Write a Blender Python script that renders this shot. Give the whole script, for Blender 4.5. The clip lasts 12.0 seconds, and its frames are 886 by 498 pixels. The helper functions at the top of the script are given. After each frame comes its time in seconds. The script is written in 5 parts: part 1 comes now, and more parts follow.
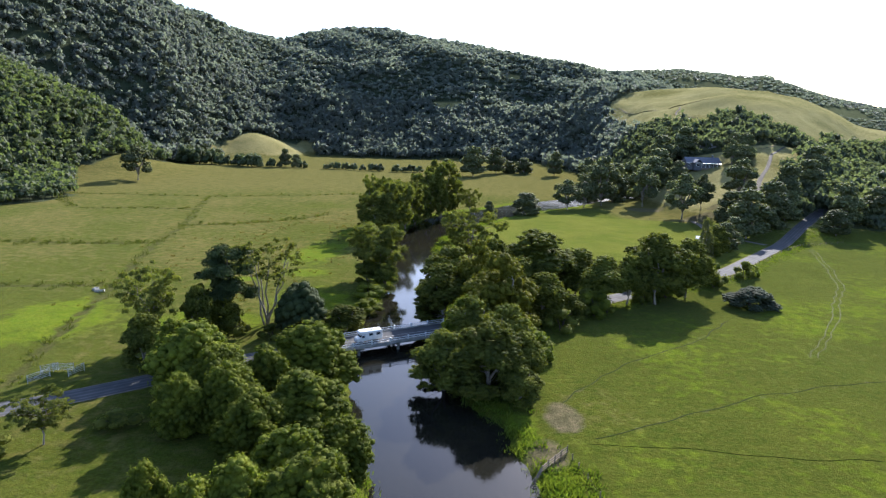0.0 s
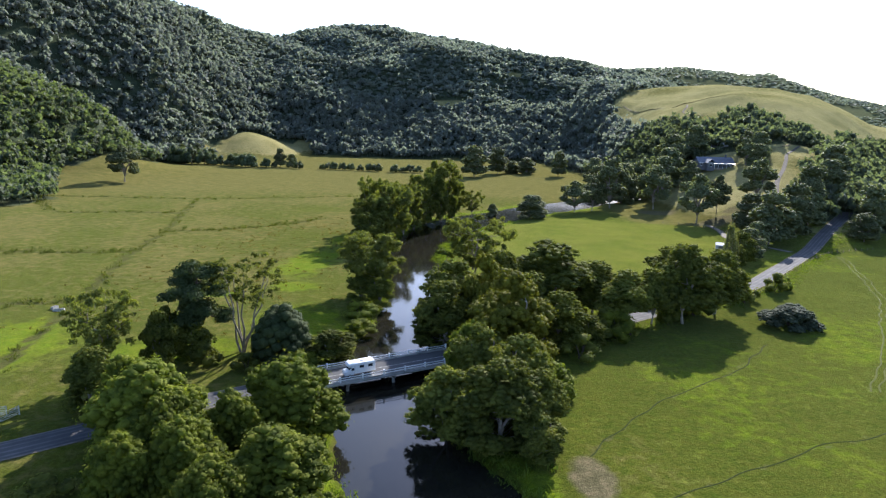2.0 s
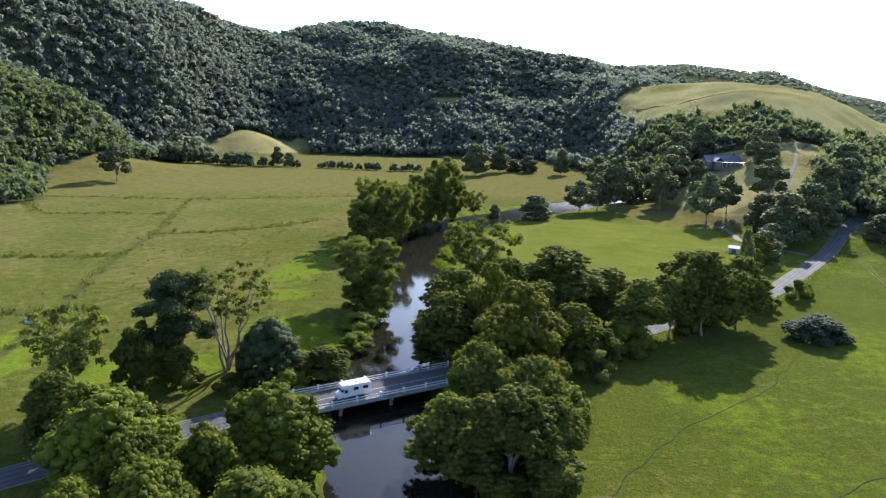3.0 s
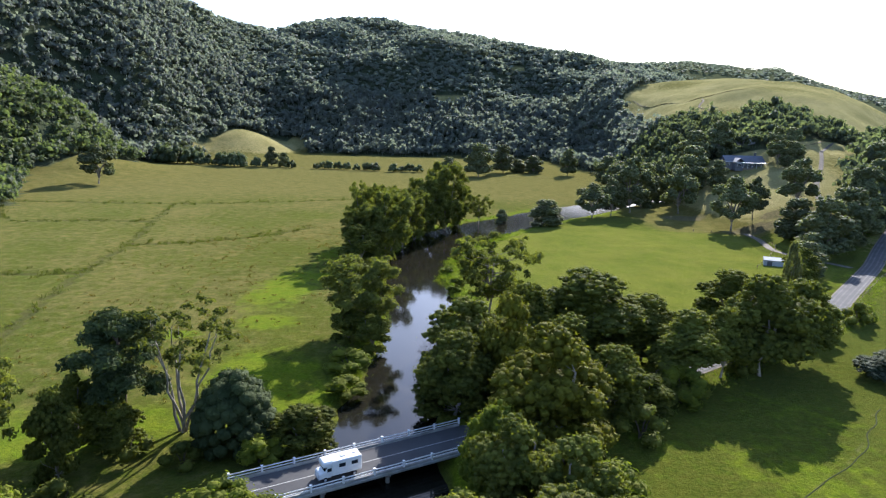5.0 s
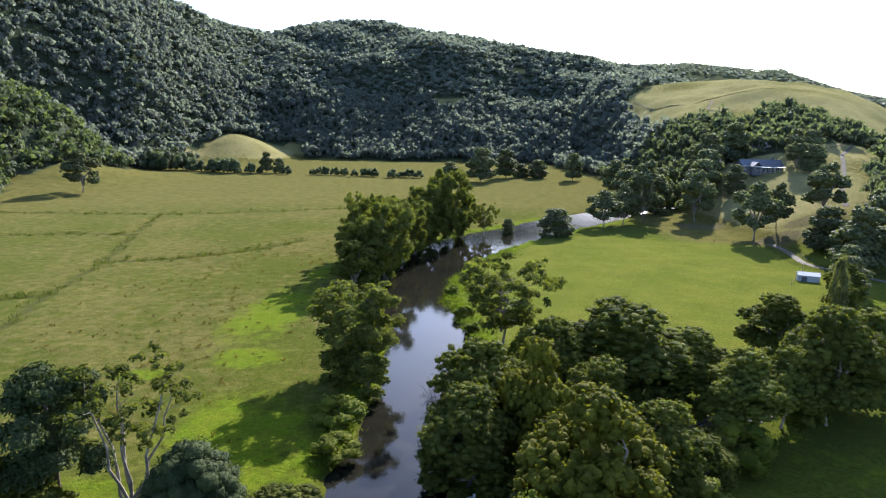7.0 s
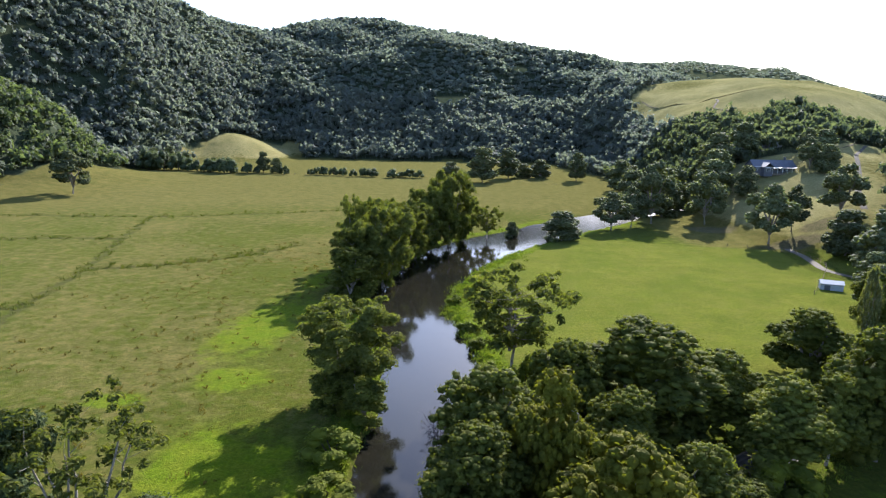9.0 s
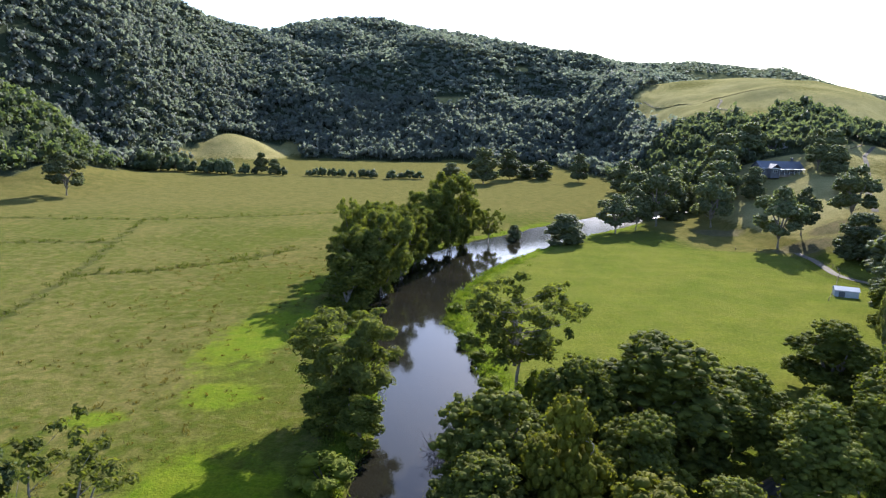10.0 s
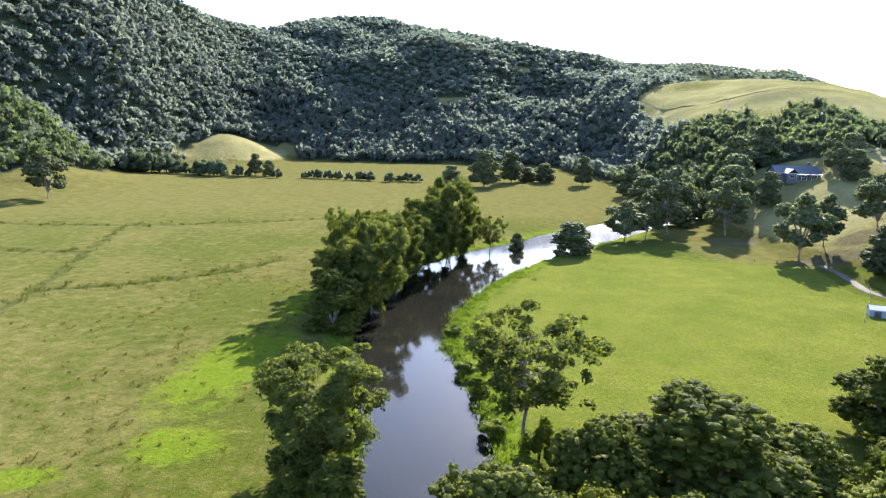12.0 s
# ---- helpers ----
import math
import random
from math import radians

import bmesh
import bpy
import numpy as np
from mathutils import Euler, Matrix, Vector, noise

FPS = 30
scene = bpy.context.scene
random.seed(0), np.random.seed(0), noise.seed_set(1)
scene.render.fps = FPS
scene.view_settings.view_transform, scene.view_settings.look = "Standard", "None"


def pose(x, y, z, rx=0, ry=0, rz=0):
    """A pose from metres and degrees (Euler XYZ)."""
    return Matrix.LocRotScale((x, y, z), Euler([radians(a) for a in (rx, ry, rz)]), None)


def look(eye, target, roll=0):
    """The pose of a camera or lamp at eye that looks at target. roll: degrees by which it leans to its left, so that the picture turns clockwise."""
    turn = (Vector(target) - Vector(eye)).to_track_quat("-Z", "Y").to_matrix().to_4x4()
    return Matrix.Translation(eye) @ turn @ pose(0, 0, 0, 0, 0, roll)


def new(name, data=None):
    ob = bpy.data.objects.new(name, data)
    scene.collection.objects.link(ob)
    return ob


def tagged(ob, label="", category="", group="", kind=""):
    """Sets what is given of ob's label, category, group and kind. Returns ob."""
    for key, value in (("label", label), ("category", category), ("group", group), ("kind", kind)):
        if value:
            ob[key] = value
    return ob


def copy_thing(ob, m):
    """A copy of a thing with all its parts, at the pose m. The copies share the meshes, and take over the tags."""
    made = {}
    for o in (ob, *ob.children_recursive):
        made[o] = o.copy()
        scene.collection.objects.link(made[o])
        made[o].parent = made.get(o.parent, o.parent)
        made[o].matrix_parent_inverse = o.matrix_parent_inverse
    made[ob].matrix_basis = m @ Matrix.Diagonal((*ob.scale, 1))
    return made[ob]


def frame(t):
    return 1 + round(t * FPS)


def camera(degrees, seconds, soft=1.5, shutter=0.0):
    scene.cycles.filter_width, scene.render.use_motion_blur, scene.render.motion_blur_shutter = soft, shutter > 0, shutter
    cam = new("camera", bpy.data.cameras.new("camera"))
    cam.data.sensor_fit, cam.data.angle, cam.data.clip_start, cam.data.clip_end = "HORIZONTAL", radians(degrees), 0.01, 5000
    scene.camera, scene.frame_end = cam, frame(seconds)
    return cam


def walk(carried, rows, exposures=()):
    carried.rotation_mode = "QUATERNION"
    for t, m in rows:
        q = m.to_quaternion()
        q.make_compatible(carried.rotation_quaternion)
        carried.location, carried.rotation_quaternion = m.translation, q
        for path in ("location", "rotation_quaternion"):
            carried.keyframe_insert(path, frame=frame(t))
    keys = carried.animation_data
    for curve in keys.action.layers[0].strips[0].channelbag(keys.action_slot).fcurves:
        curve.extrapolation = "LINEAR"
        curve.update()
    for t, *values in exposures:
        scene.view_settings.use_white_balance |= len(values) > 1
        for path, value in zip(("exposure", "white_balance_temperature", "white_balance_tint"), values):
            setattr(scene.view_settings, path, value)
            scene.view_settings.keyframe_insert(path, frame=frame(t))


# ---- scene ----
cam = camera(70.1, 12.0, soft=1.3)
METRES, EYE, TILT, LEAN, TURN = 115.0, 51.2, -11.5, -1.7, 0.0
ROWS = [
    (0.0, 0.0, 0.0, 0.0, -0.0, 0.0, -0.0),
    (0.5, -0.001, 0.0463, 0.0083, -0.02, 0.03, 0.02),
    (1.0, -0.001, 0.0876, 0.0155, -0.02, 0.02, 0.05),
    (1.5, -0.0021, 0.1312, 0.0236, -0.02, 0.01, 0.07),
    (2.0, -0.0043, 0.1752, 0.0322, -0.02, -0.09, 0.08),
    (2.5, -0.0065, 0.2238, 0.0415, -0.03, -0.22, 0.1),
    (3.0, -0.008, 0.2732, 0.0515, -0.03, -0.29, 0.11),
    (5.0, -0.0211, 0.4937, 0.0957, -0.04, -0.44, 0.22),
    (5.5, -0.0254, 0.5499, 0.1067, -0.05, -0.45, 0.27),
    (6.0, -0.0293, 0.602, 0.1184, -0.05, -0.27, 0.33),
    (6.5, -0.0316, 0.643, 0.1278, -0.05, -0.13, 0.46),
    (7.0, -0.033, 0.6669, 0.1324, -0.07, -0.15, 0.54),
    (9.0, -0.0375, 0.7686, 0.1534, -0.06, -0.25, 0.52),
    (9.5, -0.0391, 0.799, 0.1597, -0.07, -0.24, 0.53),
    (10.0, -0.0386, 0.8304, 0.1666, -0.06, -0.23, 0.51),
    (10.5, -0.0367, 0.8652, 0.1739, -0.03, -0.24, 0.48),
    (11.0, -0.0343, 0.9004, 0.1822, -0.04, -0.24, 0.38),
    (11.5, -0.0322, 0.9391, 0.1911, -0.03, -0.23, 0.34),
    (12.0, -0.0305, 0.9785, 0.1991, -0.01, -0.18, 0.29),
]
walk(cam, [(t, pose(0, 0, EYE, TILT, LEAN, TURN) @ pose(METRES * x, METRES * y, METRES * z, 90 + pitch, roll, yaw)) for t, x, y, z, yaw, pitch, roll in ROWS],
     exposures=[(0.0, 1.6, 5700, 16), (7.0, 1.7, 5700, 16), (10.5, 1.72, 5700, 16), (11.0, 1.74, 5700, 16), (11.5, 1.95, 5700, 16), (12.0, 2.25, 5700, 16)])


# ---- world, sun, light ----
SUN_AZ, SUN_EL = 22.0, 28.5          # degrees clockwise from straight ahead (+y), and above the horizon
world = bpy.data.worlds.new("sky")
scene.world = world
world.use_nodes = True
wn, wl = world.node_tree.nodes, world.node_tree.links
wn.clear()
sky = wn.new("ShaderNodeTexSky")
sky.sky_type, sky.sun_disc = "NISHITA", False
sky.sun_elevation, sky.sun_rotation = radians(SUN_EL), radians(SUN_AZ)
sky.air_density, sky.dust_density, sky.ozone_density = 0.9, 0.8, 1.0
back = wn.new("ShaderNodeBackground")
back.inputs["Strength"].default_value = 0.125
wout = wn.new("ShaderNodeOutputWorld")
wl.new(sky.outputs[0], back.inputs[0])
wl.new(back.outputs[0], wout.inputs[0])

sun = new("sun", bpy.data.lights.new("sun", "SUN"))
sun.data.energy, sun.data.angle, sun.data.color = 5.0, radians(0.6), (1.0, 0.92, 0.78)
sun.matrix_world = look((math.sin(radians(SUN_AZ)) * 100, math.cos(radians(SUN_AZ)) * 100, math.tan(radians(SUN_EL)) * 100), (0, 0, 0))


# ---- materials ----
def nodes_of(name):
    mat = bpy.data.materials.new(name)
    mat.use_nodes = True
    n, l = mat.node_tree.nodes, mat.node_tree.links
    n.clear()
    out = n.new("ShaderNodeOutputMaterial")
    return mat, n, l, out


def mixed(n, l, kind, fac, a, b):
    """A colour mix; a and b are sockets or colours, fac a socket or number."""
    m = n.new("ShaderNodeMix")
    m.data_type, m.blend_type = "RGBA", kind
    for sock, v in ((m.inputs[0], fac), (m.inputs[6], a), (m.inputs[7], b)):
        if isinstance(v, bpy.types.NodeSocket):
            l.new(v, sock)
        elif isinstance(v, (int, float)):
            sock.default_value = v
        else:
            sock.default_value = (*v, 1.0)
    return m.outputs[2]


def noisy(n, l, scale, detail=4.0, lo=0.35, hi=0.65, vec=None, rough=0.55, stretch=None):
    """A noise in world metres, spread from 0 to 1 between lo and hi."""
    geo = n.new("ShaderNodeNewGeometry")
    t = n.new("ShaderNodeTexNoise")
    t.inputs["Scale"].default_value, t.inputs["Detail"].default_value, t.inputs["Roughness"].default_value = scale, detail, rough
    src = vec or geo.outputs["Position"]
    if stretch:
        mp = n.new("ShaderNodeMapping")
        mp.inputs["Scale"].default_value = stretch[:3]
        mp.inputs["Rotation"].default_value = (0, 0, radians(stretch[3]))
        l.new(src, mp.inputs[0])
        src = mp.outputs[0]
    l.new(src, t.inputs["Vector"])
    r = n.new("ShaderNodeMapRange")
    r.inputs[1].default_value, r.inputs[2].default_value = lo, hi
    l.new(t.outputs["Fac"], r.inputs[0])
    return r.outputs[0]


def attr(n, name):
    a = n.new("ShaderNodeAttribute")
    a.attribute_name = name
    return a.outputs["Fac"]


def bumped(n, l, height, strength, distance):
    b = n.new("ShaderNodeBump")
    b.inputs["Strength"].default_value, b.inputs["Distance"].default_value = strength, distance
    l.new(height, b.inputs["Height"])
    return b.outputs[0]


def plain(name, colour, rough=0.6, metal=0.0, vary=0.25, scale=3.0, bump=0.0, second=None):
    """A surface with stains at a large scale and grain at a small one."""
    mat, n, l, out = nodes_of(name)
    p = n.new("ShaderNodeBsdfPrincipled")
    dark = second or tuple(c * (1 - vary) for c in colour)
    c = mixed(n, l, "MIX", noisy(n, l, scale), colour, dark)
    c = mixed(n, l, "MULTIPLY", 0.35, c, mixed(n, l, "MIX", noisy(n, l, scale * 9, lo=0.3, hi=0.7), (1, 1, 1), (0.6, 0.6, 0.6)))
    l.new(c, p.inputs["Base Color"])
    p.inputs["Roughness"].default_value, p.inputs["Metallic"].default_value = rough, metal
    p.inputs["Specular IOR Level"].default_value = 0.5 if rough < 0.8 else 0.05
    if bump:
        l.new(bumped(n, l, noisy(n, l, scale * 6, lo=0, hi=1), 0.5, bump), p.inputs["Normal"])
    l.new(p.outputs[0], out.inputs[0])
    return mat


def leafy(name, colour, tip, through_light=0.5, rough=0.75, gloss=0.05, relief=0.3, glow=(1.25, 1.35, 0.35)):
    """Foliage: leaf to leaf and tree to tree variation, light passing through the blade."""
    mat, n, l, out = nodes_of(name)
    geo, inf = n.new("ShaderNodeNewGeometry"), n.new("ShaderNodeObjectInfo")
    c = mixed(n, l, "MIX", geo.outputs["Random Per Island"], colour, tuple(0.45 * a + 0.55 * b for a, b in zip(colour, tip)))
    c = mixed(n, l, "MIX", noisy(n, l, 0.35, 2.0, 0.4, 0.6), c, tip)
    c = mixed(n, l, "MIX", noisy(n, l, 0.45, 2.0), c, mixed(n, l, "MULTIPLY", 1.0, c, (0.72, 0.78, 0.75)))
    tone = n.new("ShaderNodeMapRange")
    tone.inputs[3].default_value, tone.inputs[4].default_value = 0.78, 1.2
    l.new(inf.outputs["Random"], tone.inputs[0])
    hue = n.new("ShaderNodeHueSaturation")
    l.new(tone.outputs[0], hue.inputs["Value"])
    l.new(c, hue.inputs["Color"])
    p = n.new("ShaderNodeBsdfPrincipled")
    p.inputs["Roughness"].default_value = rough
    p.inputs["Specular IOR Level"].default_value = gloss
    l.new(bumped(n, l, noisy(n, l, 2.2, 3.0, 0.2, 0.8), 0.8, relief), p.inputs["Normal"])
    l.new(hue.outputs[0], p.inputs["Base Color"])
    tr = n.new("ShaderNodeBsdfTranslucent")
    l.new(mixed(n, l, "MULTIPLY", 1.0, hue.outputs[0], glow), tr.inputs["Color"])
    ms = n.new("ShaderNodeMixShader")
    ms.inputs[0].default_value = through_light
    l.new(p.outputs[0], ms.inputs[1])
    l.new(tr.outputs[0], ms.inputs[2])
    l.new(ms.outputs[0], out.inputs[0])
    return mat


def ground_material():
    mat, n, l, out = nodes_of("pasture")
    olive = mixed(n, l, "MIX", noisy(n, l, 0.035, 5.0), (0.057, 0.070, 0.009), (0.044, 0.062, 0.007))
    fine = noisy(n, l, 0.55, 5.0, 0.3, 0.7)
    olive = mixed(n, l, "MIX", fine, olive, (0.074, 0.074, 0.012))
    straw = mixed(n, l, "MIX", noisy(n, l, 0.22, 5.0), (0.122, 0.100, 0.034), (0.092, 0.081, 0.023))
    lush = mixed(n, l, "MIX", noisy(n, l, 0.3, 5.0), (0.088, 0.124, 0.006), (0.112, 0.130, 0.010))
    rank = mixed(n, l, "MIX", noisy(n, l, 0.7, 4.0), (0.046, 0.052, 0.014), (0.072, 0.064, 0.022))
    litter = mixed(n, l, "MIX", noisy(n, l, 0.4, 4.0), (0.034, 0.044, 0.030), (0.05, 0.055, 0.038))
    soil = mixed(n, l, "MIX", noisy(n, l, 0.5, 5.0), (0.135, 0.105, 0.068), (0.09, 0.075, 0.045))

    def edge(name, wide=0.5):
        # the border of a kind of cover, broken up by tufts
        add = n.new("ShaderNodeMath")
        add.operation = "ADD"
        l.new(attr(n, name), add.inputs[0])
        sub = n.new("ShaderNodeMapRange")
        l.new(noisy(n, l, 0.35, 5.0, 0.25, 0.75), sub.inputs[0])
        sub.inputs[3].default_value, sub.inputs[4].default_value = -wide, wide
        l.new(sub.outputs[0], add.inputs[1])
        r = n.new("ShaderNodeMapRange")
        r.inputs[1].default_value, r.inputs[2].default_value = 0.3, 0.7
        l.new(add.outputs[0], r.inputs[0])
        return r.outputs[0]

    c = mixed(n, l, "MIX", edge("dry", 0.45), olive, straw)
    hay = mixed(n, l, "MIX", noisy(n, l, 0.03, 5.0), (0.27, 0.222, 0.115), (0.19, 0.16, 0.075))
    c = mixed(n, l, "MIX", edge("hay", 0.3), c, hay)
    c = mixed(n, l, "MIX", edge("lush", 0.35), c, lush)
    grazed = mixed(n, l, "MIX", noisy(n, l, 0.2, 5.0), (0.108, 0.116, 0.015), (0.122, 0.120, 0.022))
    grazed = mixed(n, l, "MIX", noisy(n, l, 0.045, 6.0, 0.42, 0.62, rough=0.6), grazed, mixed(n, l, "MULTIPLY", 1.0, grazed, (0.82, 0.9, 0.78)))
    c = mixed(n, l, "MIX", edge("grazed", 0.2), c, grazed)
    c = mixed(n, l, "MIX", edge("litter", 0.06), c, litter)
    c = mixed(n, l, "MIX", edge("rank", 0.25), c, rank)
    c = mixed(n, l, "MIX", edge("soil", 0.25), c, soil)
    # mown and grazed streaks
    streak = noisy(n, l, 0.5, 3.0, 0.35, 0.75, stretch=(0.12, 1.0, 1.0, 12))
    c = mixed(n, l, "MULTIPLY", 0.3, c, mixed(n, l, "MIX", streak, (1, 1, 1), (0.68, 0.74, 0.6)))
    c = mixed(n, l, "MULTIPLY", 0.5, c, mixed(n, l, "MIX", noisy(n, l, 0.11, 6.0, 0.32, 0.68, rough=0.65), (1.12, 1.12, 1.05), (0.66, 0.74, 0.6)))
    c = mixed(n, l, "MULTIPLY", 0.75, c, mixed(n, l, "MIX", noisy(n, l, 1.3, 5.0, 0.36, 0.64, rough=0.7), (1.15, 1.14, 1.05), (0.6, 0.66, 0.55)))
    c = mixed(n, l, "MULTIPLY", 0.6, c, mixed(n, l, "MIX", noisy(n, l, 3.2, 4.0, 0.36, 0.64), (1.12, 1.1, 1.05), (0.62, 0.66, 0.6)))
    p = n.new("ShaderNodeBsdfPrincipled")
    p.inputs["Roughness"].default_value = 0.85
    p.inputs["Specular IOR Level"].default_value = 0.0
    p.inputs["Sheen Weight"].default_value, p.inputs["Sheen Roughness"].default_value = 0.06, 0.4
    p.inputs["Sheen Tint"].default_value = (0.85, 0.9, 0.45, 1)
    l.new(c, p.inputs["Base Color"])
    both = n.new("ShaderNodeMath")
    both.operation = "ADD"
    l.new(noisy(n, l, 1.4, 5.0, 0, 1), both.inputs[0])
    l.new(noisy(n, l, 5.0, 3.0, 0, 1), both.inputs[1])
    l.new(bumped(n, l, both.outputs[0], 0.7, 0.22), p.inputs["Normal"])
    l.new(p.outputs[0], out.inputs[0])
    return mat


def water_material():
    mat, n, l, out = nodes_of("river_water")
    p = n.new("ShaderNodeBsdfPrincipled")
    l.new(mixed(n, l, "MIX", noisy(n, l, 0.08), (0.009, 0.009, 0.007), (0.013, 0.012, 0.008)), p.inputs["Base Color"])
    ruffle = n.new("ShaderNodeMapRange")
    ruffle.inputs[3].default_value, ruffle.inputs[4].default_value = 0.07, 0.2
    l.new(attr(n, "ruffled"), ruffle.inputs[0])
    l.new(ruffle.outputs[0], p.inputs["Roughness"])
    p.inputs["IOR"].default_value = 1.333
    l.new(bumped(n, l, noisy(n, l, 0.9, 3.0, 0, 1, stretch=(1, 0.45, 1, 20)), 0.2, 0.08), p.inputs["Normal"])
    l.new(p.outputs[0], out.inputs[0])
    return mat


def asphalt_material():
    mat, n, l, out = nodes_of("asphalt")
    p = n.new("ShaderNodeBsdfPrincipled")
    c = mixed(n, l, "MIX", noisy(n, l, 0.25, 4.0), (0.074, 0.074, 0.075), (0.052, 0.052, 0.053))
    c = mixed(n, l, "MIX", noisy(n, l, 7.0, 3.0, 0.4, 0.8), c, (0.068, 0.067, 0.066))
    l.new(c, p.inputs["Base Color"])
    p.inputs["Roughness"].default_value = 0.9
    p.inputs["Specular IOR Level"].default_value = 0.08
    l.new(bumped(n, l, noisy(n, l, 9.0, 3.0, 0, 1), 0.3, 0.02), p.inputs["Normal"])
    l.new(p.outputs[0], out.inputs[0])
    return mat


MAT_GROUND, MAT_WATER, MAT_ASPHALT = ground_material(), water_material(), asphalt_material()
MAT_WORN = plain("worn_asphalt", (0.125, 0.122, 0.118), 0.85, vary=0.4, scale=0.25)
MAT_GRAVEL = plain("gravel", (0.17, 0.15, 0.12), 0.9, vary=0.35, scale=1.2, bump=0.03)
MAT_CONCRETE = plain("weathered_concrete", (0.36, 0.35, 0.32), 0.8, vary=0.35, scale=0.6, bump=0.01)
MAT_WHITE = plain("white_painted_steel", (0.78, 0.78, 0.76), 0.45, vary=0.12, scale=1.5)
MAT_DULL = plain("dull_white_paint", (0.48, 0.48, 0.46), 0.6, vary=0.3, scale=1.5)
MAT_LINE = plain("road_paint", (0.42, 0.42, 0.39), 0.7, vary=0.5, scale=2.0)
MAT_TIMBER = plain("grey_timber", (0.24, 0.19, 0.14), 0.85, vary=0.4, scale=2.0, bump=0.01)
MAT_ROOF = plain("blue_grey_roof_iron", (0.06, 0.075, 0.105), 0.5, 0.0, vary=0.2, scale=0.4)
MAT_IRON = plain("galvanised_iron", (0.40, 0.42, 0.45), 0.6, 0.0, vary=0.2, scale=0.7)
MAT_BRICK = plain("dark_weatherboard", (0.10, 0.10, 0.11), 0.7, vary=0.3, scale=0.8)
MAT_GLASS = plain("dark_window_glass", (0.02, 0.025, 0.03), 0.05, vary=0.1)
MAT_RUBBER = plain("tyre_rubber", (0.02, 0.02, 0.02), 0.8, vary=0.2)
MAT_BARK = plain("gum_bark", (0.30, 0.26, 0.21), 0.85, vary=0.5, scale=1.3, bump=0.03)
MAT_DARKBARK = plain("dark_bark", (0.10, 0.08, 0.06), 0.9, vary=0.4, scale=1.3, bump=0.03)
MAT_DEAD = plain("dead_twigs", (0.17, 0.12, 0.115), 0.9, vary=0.4, scale=1.0)
LEAF_GUM = leafy("gum_leaves", (0.066, 0.077, 0.019), (0.150, 0.156, 0.031), 0.40, 0.75, 0.05, glow=(1.5, 1.6, 0.4))
LEAF_WATTLE = leafy("wattle_leaves", (0.072, 0.090, 0.016), (0.160, 0.172, 0.022), 0.40, 0.75, 0.05, glow=(1.4, 1.65, 0.4))
LEAF_GOLD = leafy("golden_gum_leaves", (0.088, 0.090, 0.016), (0.180, 0.170, 0.022), 0.40, 0.75, 0.05, glow=(1.4, 1.5, 0.4))
LEAF_PINE = leafy("pine_needles", (0.034, 0.046, 0.020), (0.058, 0.072, 0.028), 0.2)
LEAF_PALE = leafy("pale_poplar_leaves", (0.125, 0.130, 0.058), (0.175, 0.172, 0.078), 0.4)
# grey-green gum leaves, lightened and blued to paint in the distance haze
LEAF_HILL_HAZE = leafy("hazed_hill_forest_leaves", (0.142, 0.160, 0.146), (0.176, 0.190, 0.166), 0.56, 0.7, 0.35, relief=0.3, glow=(1.05, 1.12, 0.8))
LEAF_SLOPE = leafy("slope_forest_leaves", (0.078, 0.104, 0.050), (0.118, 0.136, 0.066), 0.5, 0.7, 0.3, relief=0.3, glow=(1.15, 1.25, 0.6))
# slope leaves made paler and greyer: a thinner haze put into the colour
LEAF_MID_HAZE = leafy("hazed_gum_leaves", (0.104, 0.124, 0.082), (0.148, 0.162, 0.100), 0.5, 0.7, 0.2, relief=0.3, glow=(1.15, 1.25, 0.6))
# gum leaves for distant trees, the veil of haze painted as paler, greyer colour
LEAF_FAR_HAZE = leafy("hazed_hillside_gum_leaves", (0.100, 0.114, 0.058), (0.165, 0.172, 0.084), 0.46, 0.7, 0.2, glow=(1.3, 1.4, 0.5))
LEAF_OPEN = leafy("airy_gum_leaves", (0.070, 0.082, 0.022), (0.150, 0.156, 0.040), 0.44, glow=(1.4, 1.5, 0.45))
LEAF_GRASS = leafy("rank_grass", (0.074, 0.112, 0.016), (0.122, 0.146, 0.027), 0.4)
LEAF_WEED = leafy("dry_weeds", (0.075, 0.058, 0.022), (0.12, 0.09, 0.036), 0.45)
LEAF_SEDGE = leafy("silver_grey_leaves", (0.056, 0.070, 0.042), (0.096, 0.108, 0.072), 0.25)


# ---- mesh helpers ----
def mesh_of(name, verts, faces, material, smooth=False):
    me = bpy.data.meshes.new(name)
    me.from_pydata(verts, [], faces)
    if smooth:
        me.polygons.foreach_set("use_smooth", [True] * len(me.polygons))
    me.materials.append(material)
    me.update()
    return me


def from_bm(name, bm, material, smooth=False):
    me = bpy.data.meshes.new(name)
    bm.to_mesh(me)
    bm.free()
    if smooth:
        me.polygons.foreach_set("use_smooth", [True] * len(me.polygons))
    me.materials.append(material)
    return me


def part(name, me, parent, label=""):
    ob = new(name, me)
    ob.parent = parent
    return tagged(ob, label)


def thing(name, label, category, m=None, group="", kind=""):
    ob = new(name)
    ob.empty_display_size = 0.5
    if m is not None:
        ob.matrix_world = m
    return tagged(ob, label, category, group, kind)


